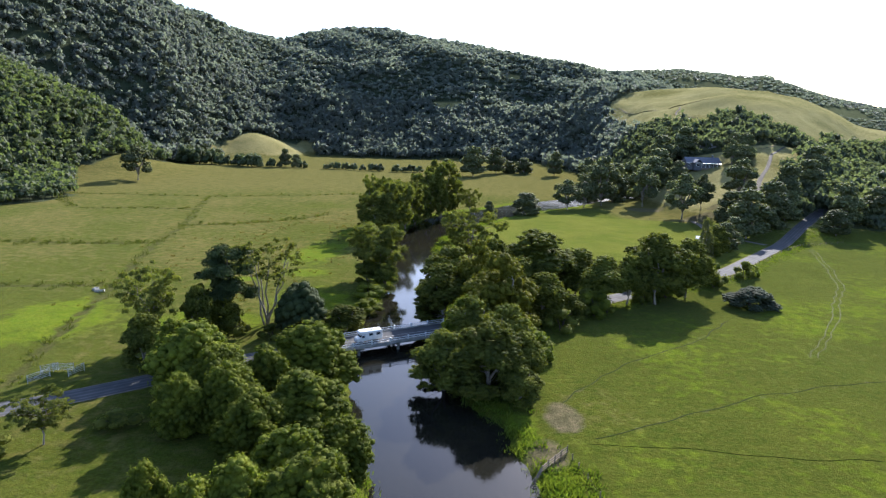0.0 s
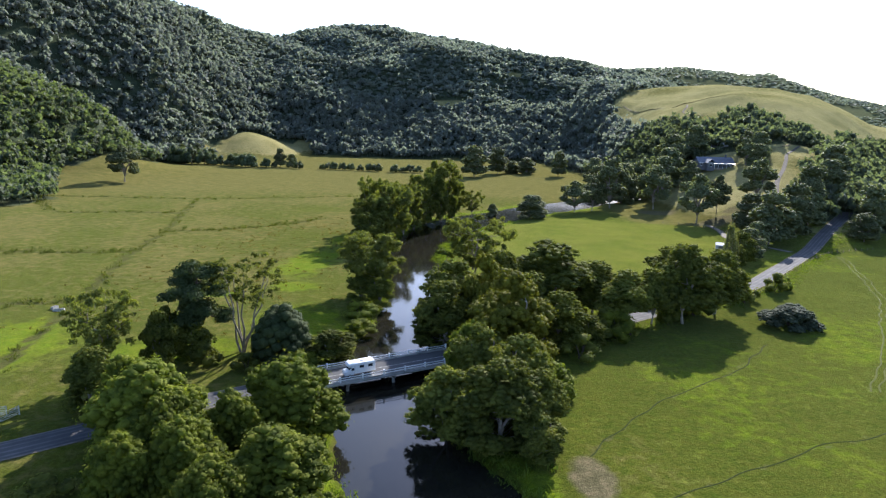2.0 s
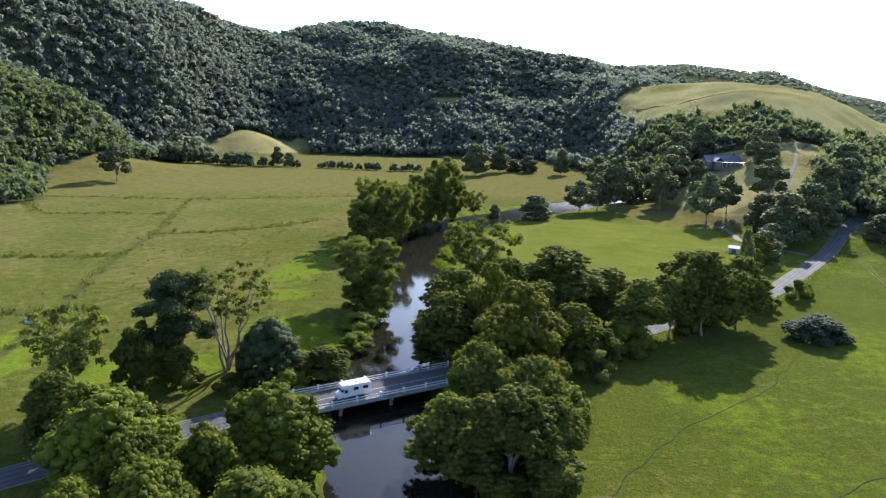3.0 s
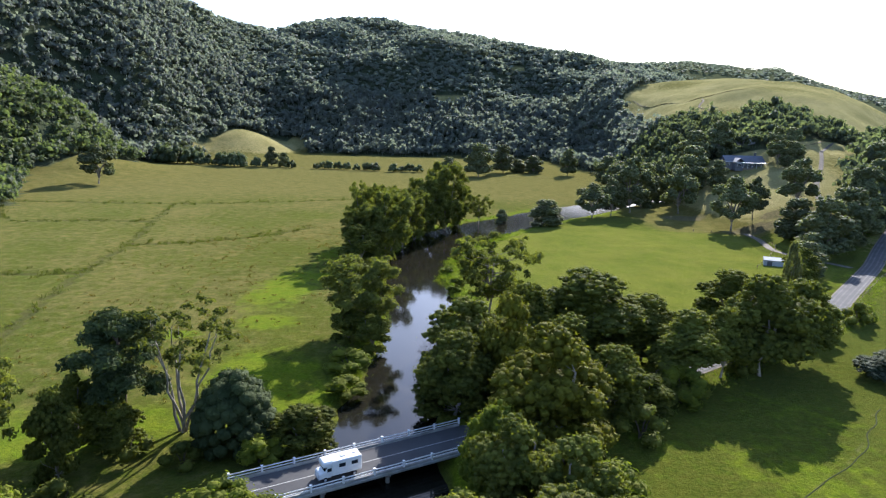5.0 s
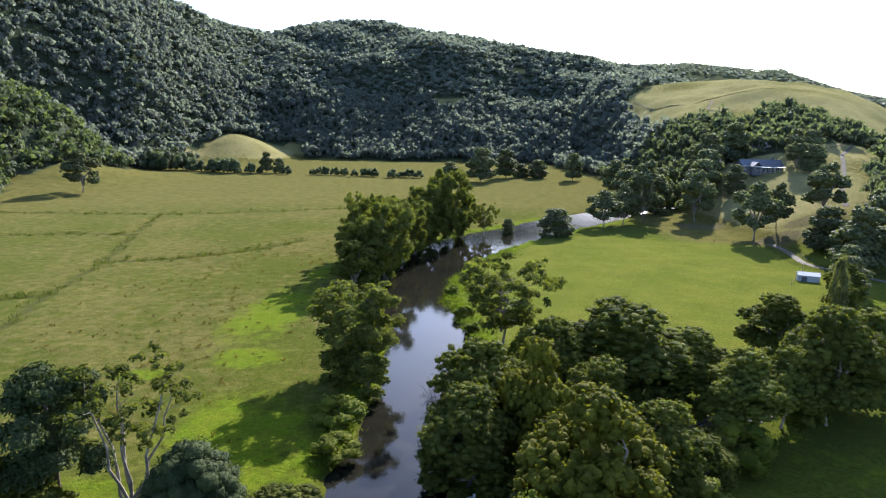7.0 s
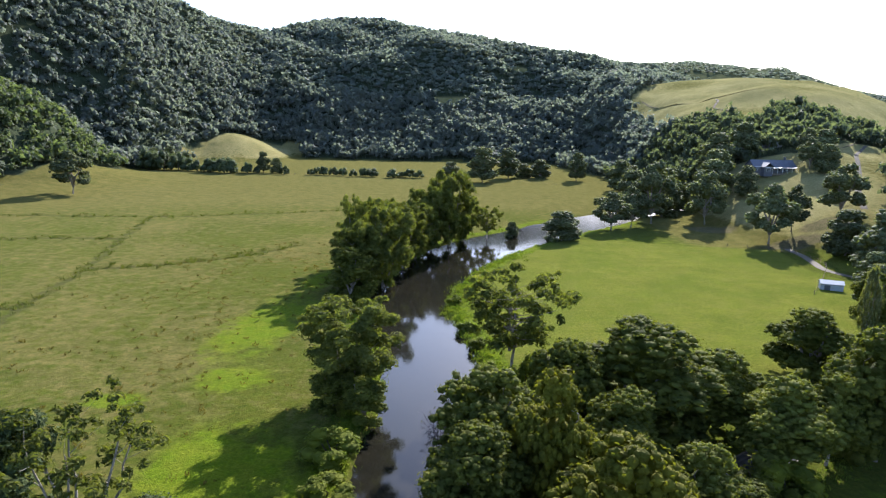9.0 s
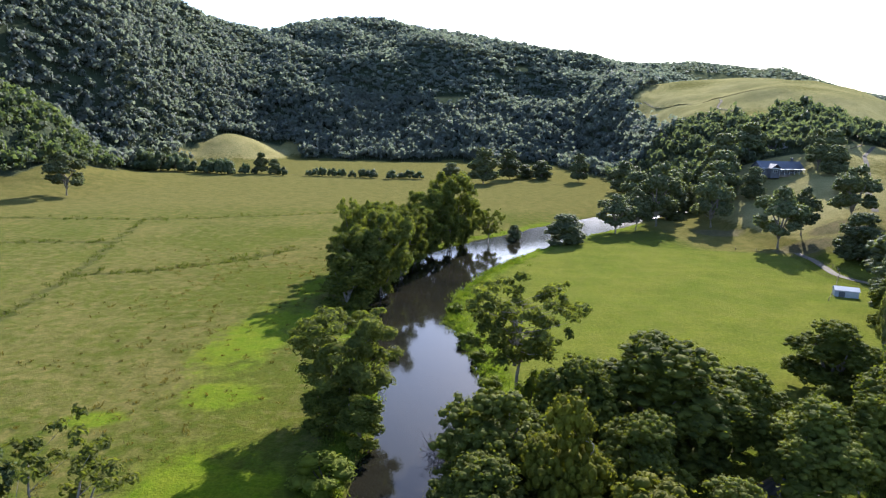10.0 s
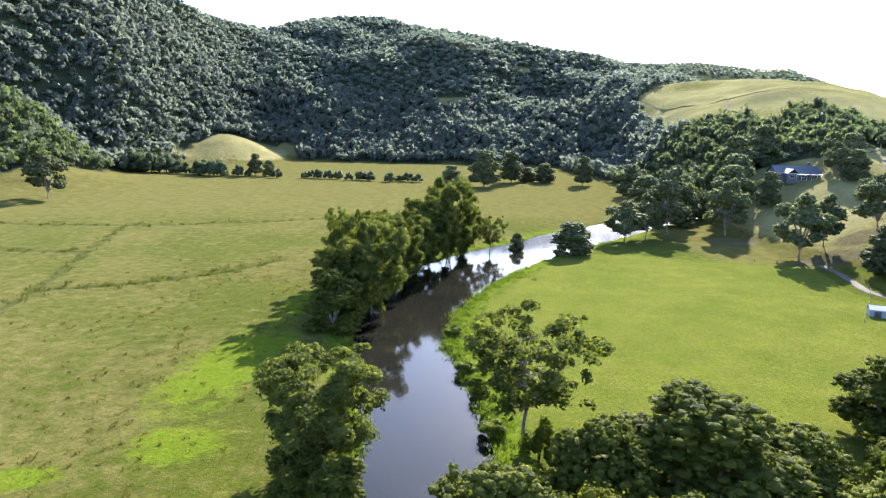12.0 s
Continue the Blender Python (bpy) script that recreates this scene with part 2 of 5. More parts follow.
def box(bm, cx, cy, cz, sx, sy, sz, bevel=0.0, turn=None):
    r = bmesh.ops.create_cube(bm, size=1.0)["verts"]
    m = Matrix.Translation((cx, cy, cz)) @ (turn or Matrix()) @ Matrix.Diagonal((sx, sy, sz, 1))
    bmesh.ops.transform(bm, matrix=m, verts=r)
    if bevel:
        es = list({e for v in r for e in v.link_edges})
        bmesh.ops.bevel(bm, geom=es, offset=bevel, segments=1, affect="EDGES")
    return bm


def boxed(name, material, *boxes):
    bm = bmesh.new()
    for b in boxes:
        box(bm, *b)
    return from_bm(name, bm, material)


def tube(path, radii, sides=6):
    """Vertices and faces of a bent, tapered tube along the path."""
    path = [Vector(p) for p in path]
    verts, faces = [], []
    for i, p in enumerate(path):
        d = (path[min(i + 1, len(path) - 1)] - path[max(i - 1, 0)]).normalized()
        a = d.orthogonal().normalized()
        b = d.cross(a)
        for k in range(sides):
            w = 2 * math.pi * k / sides
            verts.append(p + radii[i] * (math.cos(w) * a + math.sin(w) * b))
    for i in range(len(path) - 1):
        for k in range(sides):
            j = (k + 1) % sides
            faces.append((i * sides + k, i * sides + j, (i + 1) * sides + j, (i + 1) * sides + k))
    return verts, faces


class Pile:
    """Gathers vertices and faces for one mesh."""

    def __init__(self):
        self.v, self.f, self.n = [], [], 0

    def add(self, verts, faces):
        self.f += [tuple(i + self.n for i in f) for f in faces]
        self.v += [tuple(p) for p in verts]
        self.n += len(verts)

    def mesh(self, name, material, smooth=False):
        return mesh_of(name, self.v, self.f, material, smooth)


def smoothstep(a, b, x):
    s = np.clip((x - a) / (b - a), 0, 1)
    return s * s * (3 - 2 * s)


def spline(points, step):
    """A smooth curve through the points, a vertex about every step metres."""
    p = np.array(points, float)
    p = np.vstack([2 * p[0] - p[1], p, 2 * p[-1] - p[-2]])
    out = []
    for i in range(1, len(p) - 2):
        n = max(2, int(np.linalg.norm(p[i + 1] - p[i]) / step))
        t = np.linspace(0, 1, n, endpoint=False)[:, None]
        out.append(0.5 * (2 * p[i] + (p[i + 1] - p[i - 1]) * t + (2 * p[i - 1] - 5 * p[i] + 4 * p[i + 1] - p[i + 2]) * t**2
                          + (3 * p[i] - p[i - 1] - 3 * p[i + 1] + p[i + 2]) * t**3))
    return np.vstack(out + [p[-2:-1]])


def along(x, y, line, extra):
    """For each place: the distance to the line, the extra value there, and the side (+ is to the left)."""
    best = np.full(x.shape, 1e9)
    val, side = np.zeros(x.shape), np.zeros(x.shape)
    for i in range(len(line) - 1):
        a, b = line[i], line[i + 1]
        d = b - a
        s = np.clip(((x - a[0]) * d[0] + (y - a[1]) * d[1]) / (d @ d), 0, 1)
        ex, ey = x - a[0] - s * d[0], y - a[1] - s * d[1]
        r = np.hypot(ex, ey)
        m = r < best
        best = np.where(m, r, best)
        val = np.where(m, extra[i] + s * (extra[i + 1] - extra[i]), val)
        side = np.where(m, np.sign(d[0] * ey - d[1] * ex), side)
    return best, val, side


def wave(x, y, size, seed=0.0):
    """A soft random wave between about -1 and 1, of that size in metres."""
    a = np.zeros(np.shape(x))
    for k, (u, v, ph) in enumerate(((1.0, 0.3, 0.0), (-0.4, 0.9, 1.7), (0.7, -0.8, 4.1), (1.7, 1.1, 2.2), (-1.9, 0.7, 5.0), (0.6, 2.2, 3.3))):
        a = a + np.sin(2 * math.pi * (u * x + v * y) / size + ph + seed * (k + 1.3)) / (1.6 if k > 2 else 1.0)
    return a / 3.2


# ---- the plan: river, road, ditches, hills ----
WATER_Z = -1.5
BRIDGE, BRIDGE_TURN, DECK_Z = (-12.5, 141.3), 29.1, 0.9
BANK_L = [(-2, -60), (-5, 30), (-7, 60), (-8.5, 81), (-11.5, 95), (-16, 112), (-18, 125), (-19, 140), (-19, 156), (-16, 178), (-14.5, 197), (-15, 212), (-17.5, 228),
          (-21, 245), (-23, 262), (-23, 280), (-18, 300), (-7, 339), (8, 361), (21, 374), (35, 391), (47, 407), (71, 431), (104, 464), (140, 490)]
BANK_R = [(24, -60), (21, 30), (19, 60), (15, 81), (12, 97), (5, 112), (0, 124), (-1, 136), (-2, 152), (0, 172), (3, 195), (5.5, 208), (3, 229),
          (-1, 248), (-3, 257), (-1, 272), (6, 296), (20, 325), (36, 352), (46, 367), (58, 381), (69, 394), (84, 409), (116, 448), (150, 474)]
bl, br = np.array(BANK_L, float), np.array(BANK_R, float)
RIVER = spline((bl + br) / 2, 4.0)
# half the width at every vertex of the line
_stations = (bl + br) / 2
RIVER_HALF = np.array([np.interp(np.argmin(np.linalg.norm(RIVER - q, axis=1)), [np.argmin(np.linalg.norm(RIVER - s, axis=1)) for s in _stations],
                                 np.linalg.norm(bl - br, axis=1) / 2) for q in RIVER])

ROAD_W = spline([(-28.5, 132.4), (-40, 125.2), (-56, 113.4), (-68, 104.6), (-80, 97), (-110, 78), (-170, 45), (-260, 5)], 4.0)
ROAD_E = spline([(3.5, 150.2), (20, 159.3), (42, 175), (72, 197), (101, 219.5), (124, 245), (145, 269), (158, 284), (172, 301), (190, 321), (212, 345)], 4.0)
DRIVE = spline([(148, 281), (140, 296), (134.5, 309), (137, 322), (139.5, 334), (140, 346)], 4.0)
STOCK_A = [(24, 110.5), (31, 119.7), (43.4, 132), (53.6, 139.5), (65, 149), (79, 165)]
STOCK_B = [(26.7, 97.2), (36, 101.7), (51.6, 109.3), (68, 117), (95, 125.5), (130, 135)]
WHEELS = [(163, 274), (150, 240), (134, 205), (119, 183), (102, 158), (86, 138)]
DITCHES = [[(-80, 108), (-85, 127), (-88.5, 144), (-96.5, 179), (-105, 214), (-114, 252), (-119.5, 290), (-133, 342), (-147, 400)],
           [(-119, 290), (-96, 300), (-73, 317), (-60, 336)],
           [(-250, 392), (-200, 396), (-147, 400), (-100, 414), (-55, 434)],
           [(-200, 176), (-128, 180), (-98, 184)],
           [(-190, 243), (-132, 245), (-113, 249)],
           [(-240, 392), (-214, 358), (-192, 336), (-160, 341), (-133, 342)]]
DITCHES = [spline(d, 6.0) for d in DITCHES]

# the ranges of hills, by bearing from the valley floor: bearing, foot, crest distance, crest height
RANGE_A = np.array([(-180, 900, 1500, 0), (-100, 600, 900, 40), (-60, 540, 760, 150), (-38, 600, 800, 190), (-33.4, 650, 850, 200), (-30, 680, 900, 204), (-26.4, 705, 950, 201),
                    (-22.5, 715, 1010, 193), (-20.5, 755, 1070, 192), (-18.6, 800, 1140, 187), (-16.5, 840, 1200, 180), (-14, 860, 1270, 177), (-11.2, 860, 1357, 206), (-9.1, 850, 1380, 219)])
RANGE_A = np.vstack([RANGE_A, np.array([(-7.9, 850, 1380, 222), (-4.2, 850, 1380, 215), (-1.3, 850, 1380, 208), (2.9, 850, 1380, 200), (5.4, 850, 1380, 183), (8.2, 845, 1360, 169), (11, 840, 1350, 158),
                                        (13, 840, 1350, 152), (16.5, 840, 1350, 146), (19.7, 850, 1350, 112), (25, 900, 1350, 50), (40, 900, 1400, 0), (180, 900, 1500, 0)])])
RANGE_B = np.array([(-180, 900, 1500, 0), (6, 900, 1150, 0), (11, 840, 1100, 88), (13, 740, 1100, 112), (16, 580, 1100, 100), (18, 440, 1100, 104), (19.8, 395, 1100, 108), (22, 372, 1100, 112), (24.1, 355, 1100, 111),
                    (26.5, 335, 1100, 106), (28.8, 327, 1080, 95), (31, 330, 1050, 77), (33, 350, 1050, 58), (36, 370, 1050, 50), (60, 450, 1050, 45), (110, 600, 1050, 0), (180, 900, 1500, 0)])
RANGE_C = np.array([(-180, 1500, 2600, 0), (5, 1600, 2300, 60), (12, 1600, 2300, 215), (15, 1600, 2300, 228), (19.8, 1600, 2300, 235), (22.4, 1600, 2300, 222), (24.8, 1600, 2300, 211), (26.4, 1600, 2300, 215), (27.6, 1600, 2300, 194), (29.6, 1600, 2300, 165),
                    (31.5, 1600, 2300, 144), (34, 1600, 2300, 123), (38.7, 1600, 2300, 104), (60, 1600, 2300, 60), (120, 1600, 2600, 0), (180, 1500, 2600, 0)])
# the wooded spur in front of the big slope
RANGE_D = np.array([(-180, 900, 1500, 0), (-100, 380, 640, 40), (-60, 390, 660, 125), (-38, 450, 680, 102), (-32.5, 510, 690, 76), (-30.6, 560, 690, 63), (-28.9, 585, 690, 52), (-27.2, 610, 690, 38), (-25.5, 628, 692, 19), (-24.4, 640, 695, 5), (-23, 645, 700, 0), (180, 900, 1500, 0)])
KNOLL = (-252, 832, 29)


def hill(az, r, table, power):
    foot, crest, high = (np.interp(az, table[:, 0], table[:, k]) for k in (1, 2, 3))
    s = np.clip((r - foot) / (crest - foot), 0, 1)
    up = np.where(s < 1, np.sin(s**power * math.pi / 2), 1)
    down = np.clip(1 - 0.35 * (r - crest) / crest, 0.3, 1)
    return high * up * down, s


def lie(x, y):
    """The lay of the land without river and road."""
    r, az = np.hypot(x, y), np.degrees(np.arctan2(x, y))
    a, sa = hill(az, r, RANGE_A, 1.15)
    b, sb = hill(az, r, RANGE_B, 1.1)
    c, sc = hill(az, r, RANGE_C, 1.0)
    a = a + sa * (1 - sa) * 4 * (wave(x, y, 260) * 16 + wave(x, y, 110, 2.0) * 2.5)
    b = b + sb * (1 - sb) * 4 * (wave(x, y, 300, 1.0) * 7 + wave(x, y, 90, 3.0) * 2)
    e, se = hill(az, r, RANGE_D, 1.0)
    e = e + se * (1 - se) * 4 * wave(x, y, 120, 1.5) * 4 * smoothstep(4, 40, e)
    z = np.maximum(np.maximum(np.maximum(a, b), c), e)
    d = np.hypot((x - KNOLL[0]) / 1.15, (y - KNOLL[1]) / 1.3)
    k = KNOLL[2] * np.cos(np.clip(d / 82, 0, 1) * math.pi / 2) ** 2
    spur = 17 * np.exp(-(((x + 288) / 48) ** 2 + ((y - 540) / 62) ** 2)) * (1 + 0.12 * wave(x, y, 34, 2.0))
    return np.maximum(z, k) + spur + 0.25 * wave(x, y, 70, 4.0) * smoothstep(20, 90, r)


def road_levels(line, ramp):
    base = lie(line[:, 0], line[:, 1])
    base = np.convolve(np.pad(base, 4, "edge"), np.ones(9) / 9, "valid")
    run = np.r_[0, np.cumsum(np.linalg.norm(np.diff(line, axis=0), axis=1))]
    k = smoothstep(4, ramp, run)
    return DECK_Z * (1 - k) + (base + 0.45) * k


ROAD_W_Z, ROAD_E_Z = road_levels(ROAD_W, 48), road_levels(ROAD_E, 48)
DRIVE_Z = lie(DRIVE[:, 0], DRIVE[:, 1]) + 0.15


def height(x, y, full=False):
    """Ground height; full: also the distance to the water's edge, to the road's middle and to the nearest ditch."""
    x, y = np.asarray(x, float), np.asarray(y, float)
    z = lie(x, y)
    shore, road, ditch = np.full(x.shape, 99.0), np.full(x.shape, 99.0), np.full(x.shape, 99.0)
    near = (x > -330) & (x < 330) & (y > -90) & (y < 640)
    xs, ys = x[near], y[near]
    if xs.size:
        zs = z[near]
        dr, half, side = along(xs, ys, RIVER, RIVER_HALF)
        sd = dr - half + 0.9 * wave(xs, ys, 17, 1.0) + 0.4 * wave(xs, ys, 6, 2.0)
        cut = 1 - smoothstep(-3.0, 2.6, sd)
        low = (0.5 + 0.65 * smoothstep(320, 370, ys)) * (1 - smoothstep(2, 14 + 16 * smoothstep(320, 370, ys), sd))
        zs = zs * (1 - cut) + (-3.6) * cut - low * (1 - cut)
        dt = np.full(xs.shape, 99.0)
        for k, d in enumerate(DITCHES):
            dd, _, _ = along(xs, ys, d, np.zeros(len(d)))
            dt = np.minimum(dt, dd + 0.5 * wave(xs, ys, 13, 5.0 + k))
        zs = zs - 0.5 * np.exp(-((dt / 1.5) ** 2))
        rd = np.full(xs.shape, 99.0)
        for line, lz, wide in ((ROAD_W, ROAD_W_Z, 4.4), (ROAD_E, ROAD_E_Z, 4.4), (DRIVE, DRIVE_Z, 1.8)):
            dd, val, _ = along(xs, ys, line, lz)
            k = 1 - smoothstep(wide, wide + 7.0, dd)
            k = k * smoothstep(-1.0, 3.0, sd)
            zs = zs * (1 - k) + (val - 0.06) * k
            rd = np.minimum(rd, dd if wide > 2 else dd + 2.2)
        z[near], shore[near], road[near], ditch[near] = zs, sd, rd, dt
    return (z, shore, road, ditch) if full else z


def ground_at(x, y):
    return float(height(np.array([x]), np.array([y]))[0])


def axis(stops):
    """Grid lines: stops are (from, to, first step, last step)."""
    out = []
    for a, b, s0, s1 in stops:
        p = a
        while p < b - 0.3 * s1:
            out.append(p)
            p += s0 + (s1 - s0) * (p - a) / (b - a)
    return np.array(out + [stops[-1][1]])


def woods(x, y):
    """1 where the hills carry forest."""
    r, az = np.hypot(x, y), np.degrees(np.arctan2(x, y))
    foot = np.interp(az, RANGE_A[:, 0], RANGE_A[:, 1])
    foot = np.where(az < -23.5, np.minimum(foot, np.interp(az, (-60, -38, -30, -24), (370, 400, 440, 640))), foot)
    high = np.maximum(np.interp(az, RANGE_A[:, 0], RANGE_A[:, 3]), 31 * (az < -23.5))
    ragged = 14 * wave(x, y, 90, 6.0)
    a = (r > foot - 6 + ragged) & (high > 30) & (az < np.interp(r, (800, 900, 1050), (14.2, 14.6, 16.8)) + 0.03 * ragged) & (az > -75)
    knoll = (np.hypot((x - KNOLL[0]) / 1.15, (y - KNOLL[1]) / 1.3) < 74) & (hill(az, r, RANGE_A, 1.15)[0] < 16)
    a &= ~knoll
    # the grassy spur behind the lone tree
    a &= ~((az > -30.2 + 0.04 * ragged) & (az < -22) & (r < np.interp(az, (-30.2, -27, -24), (555, 598, 636)) + 0.6 * ragged))
    # bare clearings on the slope
    for cx, cy, rx, ry in ((10, 1000, 26, 14), (120, 1140, 14, 8), (283, 1118, 24, 34)):
        a &= ((x - cx) / rx) ** 2 + ((y - cy) / ry) ** 2 > 1
    edge = np.interp(az, (9, 12, 14.5, 17, 19, 21, 23, 25, 27, 29, 30.5), (1000, 960, 830, 715, 650, 605, 622, 640, 622, 590, 570)) + 1.2 * ragged
    b = (az > 9) & (az < 30.5) & (r < edge) & (r > np.interp(az, (9, 13, 16, 18.5, 19.5, 24, 26, 28, 30.5), (800, 660, 560, 490, 510, 525, 545, 560, 560)))
    lower = np.interp(az, (27, 28, 29, 34, 40, 60), (470, 400, 375, 390, 420, 500))
    c = (az > 27.6 + 0.012 * (r - 380)) & (az < 62) & (r > lower + 0.5 * ragged) & (r < np.interp(az, (28, 31, 36, 60), (520, 640, 760, 800)) + ragged)
    d = (az > -6) & (az < 40) & (r > 1750) & (np.interp(az, RANGE_C[:, 0], RANGE_C[:, 3]) > 80) & (wave(x, y, 300, 8.0) > -0.55)
    rim = (az > 12.5) & (az < 19.6 + 0.05 * ragged) & (r > 1180) & (r < 1420)
    return (a | b | c | d | rim).astype(float)


def build_ground():
    gx = axis([(-4600, -1400, 260, 60), (-1400, -420, 24, 14), (-420, -150, 14, 3), (-150, -60, 3, 1.6), (-60, 110, 1.75, 1.75), (110, 220, 1.75, 4), (220, 520, 4, 14), (520, 1400, 14, 24), (1400, 4600, 60, 260)])
    gy = axis([(-4600, -500, 400, 80), (-500, 20, 60, 6), (20, 70, 4, 1.8), (70, 300, 1.75, 1.75), (300, 460, 1.8, 3), (460, 700, 3, 12), (700, 1500, 12, 16), (1500, 2600, 20, 40), (2600, 4700, 60, 260)])
    x, y = np.meshgrid(gx, gy)
    z, shore, road, ditch = (a.ravel() for a in height(x, y, True))
    fx, fy = x.ravel(), y.ravel()
    nx, ny = len(gx), len(gy)
    i = (np.arange(ny - 1)[:, None] * nx + np.arange(nx - 1)[None]).ravel()
    me = mesh_of("ground", np.c_[fx, fy, z], np.c_[i, i + 1, i + nx + 1, i + nx], MAT_GROUND, True)
    r, az = np.hypot(fx, fy), np.degrees(np.arctan2(fx, fy))
    river_side = along(fx, fy, ROAD_E, np.zeros(len(ROAD_E)))[2] > 0
    left = smoothstep(0, 1, (shore > 0) & (fx < np.interp(fy, RIVER[:, 1], RIVER[:, 0])))
    # straw: the far paddocks, the knoll, the hill pastures and the weedy river paddock
    dry = 0.85 * smoothstep(330, 520, r) * left
    dry = np.maximum(dry, 0.85 * smoothstep(400, 470, fy) * (fx < 130))
    dry = np.maximum(dry, (0.55 + 0.3 * wave(fx, fy, 45, 1.0)) * np.exp(-(((fx + 62) / 34) ** 2 + ((fy - 215) / 75) ** 2)) * left)
    dry = np.maximum(dry, (0.26 + 0.26 * smoothstep(130, 260, fy)) * left + 0.25 * wave(fx, fy, 80, 2.5))
    dry = np.maximum(dry, (1.0 + 0.25 * wave(fx, fy, 120, 7.0)) * smoothstep(4, 12, z) * np.where((fx < -215) & (fy < 700), 0.45, 1.0))
    dry = np.maximum(dry, 1.0 * smoothstep(338, 362, fy + 0.25 * (fx - 100)) * smoothstep(88, 115, fx))
    lush = np.zeros(fx.shape)
    right_near = (fx > 0) & (road > 3) & (fy < 330)
    lush = np.maximum(lush, (0.26 + 0.3 * wave(fx, fy, 60, 3.0)) * right_near)
    inner = np.exp(-(((fx - 75) / 55) ** 2 + ((fy - 300) / 75) ** 2))
    lush = np.maximum(lush, 0.75 * inner * (fx > 0))
    for cx, cy, rx, ry, turn in ((-46, 240, 9, 24, -0.15), (-40, 285, 5, 16, -0.2), (-44, 206, 7, 6, 0), (-36, 170, 11, 16, 0.2), (-62, 196, 5, 3, 0), (-60, 150, 16, 9, 0.2), (-95, 150, 14, 18, 0)):
        u, v = (fx - cx) * math.cos(turn) + (fy - cy) * math.sin(turn), -(fx - cx) * math.sin(turn) + (fy - cy) * math.cos(turn)
        lush = np.maximum(lush, (1.25 + 0.5 * wave(fx, fy, 14, 2.0)) * np.exp(-((u / rx) ** 2 + (v / ry) ** 2)) * left)
    lush = np.maximum(lush, 0.7 * smoothstep(0.5, 2, shore) * (1 - smoothstep(4, 11, shore)) * (fy < 420))
    rank = 1.0 * np.exp(-((ditch / 1.5) ** 2))
    rank = np.maximum(rank, 0.8 * (1 - smoothstep(-0.5, 1.6, shore)))
    lit = np.maximum(woods(fx, fy), smoothstep(1450, 1550, r))
    soil = np.zeros(fx.shape)
    for cx, cy, rx, ry in ((23.0, 104.5, 3.6, 6.5), (18.0, 92.0, 3.6, 5.5), (146, 350, 14, 7), (168, 362, 16, 8), (128, 392, 12, 9)):
        soil = np.maximum(soil, 1.0 * np.exp(-((((fx - cx) / rx) ** 2 + ((fy - cy) / ry) ** 2) ** 2)))
    soil = np.maximum(soil, 0.5 * (1 - smoothstep(3.0, 3.9, road)))
    # sheep and tractor tracks
    for line in (STOCK_A, STOCK_B, WHEELS):
        d, _, _ = along(fx, fy, spline(line, 5.0), np.zeros(len(spline(line, 5.0))))
        soil = np.maximum(soil, 0.4 * np.exp(-((d / 0.8) ** 2)))
    for name, v in (("hay", smoothstep(np.where((fx > 80) | (fy > 700), 0.5, 6), np.where((fx > 80) | (fy > 700), 6, 26), z) * (r < 1380) * ((fx > -225) | (fy > 700)) * (0.8 + 0.5 * wave(fx, fy, 210, 9.0))), ("grazed", 0.9 * smoothstep(4, 9, shore) * smoothstep(6, 10, road) * (river_side & (fx > 8) & (fy > 205 + 0.12 * fx)) * (1 - smoothstep(345, 360, fy + 0.25 * (fx - 100))) * (fx < 150)), ("dry", dry), ("lush", lush), ("rank", rank), ("litter", lit), ("soil", soil)):
        me.attributes.new(name, "FLOAT", "POINT").data.foreach_set("value", np.ascontiguousarray(np.clip(v, 0, 1), dtype=np.float32))
    return tagged(new("ground", me), "rolling green and straw-coloured pasture with a river valley", "ground", kind="structure")


build_ground()


def build_water():
    n = len(RIVER)
    d = np.gradient(RIVER, axis=0)
    d /= np.linalg.norm(d, axis=1)[:, None]
    side = np.c_[-d[:, 1], d[:, 0]]
    cols = np.linspace(-1, 1, 5)
    v = np.concatenate([np.c_[RIVER + side * ((RIVER_HALF + 2.4) * c)[:, None], np.full(n, WATER_Z)] for c in cols])
    f = [(k * n + i, k * n + i + 1, (k + 1) * n + i + 1, (k + 1) * n + i) for k in range(4) for i in range(n - 1)]
    f = [q[::-1] for q in f]
    me = mesh_of("water", v, f, MAT_WATER)
    # the wind ruffles the open reach upriver
    me.attributes.new("ruffled", "FLOAT", "POINT").data.foreach_set("value", smoothstep(365, 450, v[:, 1]).astype(np.float32))
    return tagged(new("water", me), "dark still river water mirroring sky and trees", "river", kind="structure")


build_water()


def strip(name, line, levels, offs, lift, material):
    """A road strip: offs are the offsets of its long edges from the line."""
    d = np.gradient(line, axis=0)
    d /= np.linalg.norm(d, axis=1)[:, None]
    side = np.c_[-d[:, 1], d[:, 0]]
    n = len(line)
    v = np.concatenate([np.c_[line + side * o, levels + h] for o, h in zip(offs, lift)])
    f = [(k * n + i, (k + 1) * n + i, (k + 1) * n + i + 1, k * n + i + 1)[::-1] for k in range(len(offs) - 1) for i in range(n - 1)]
    return mesh_of(name, v, f, material)


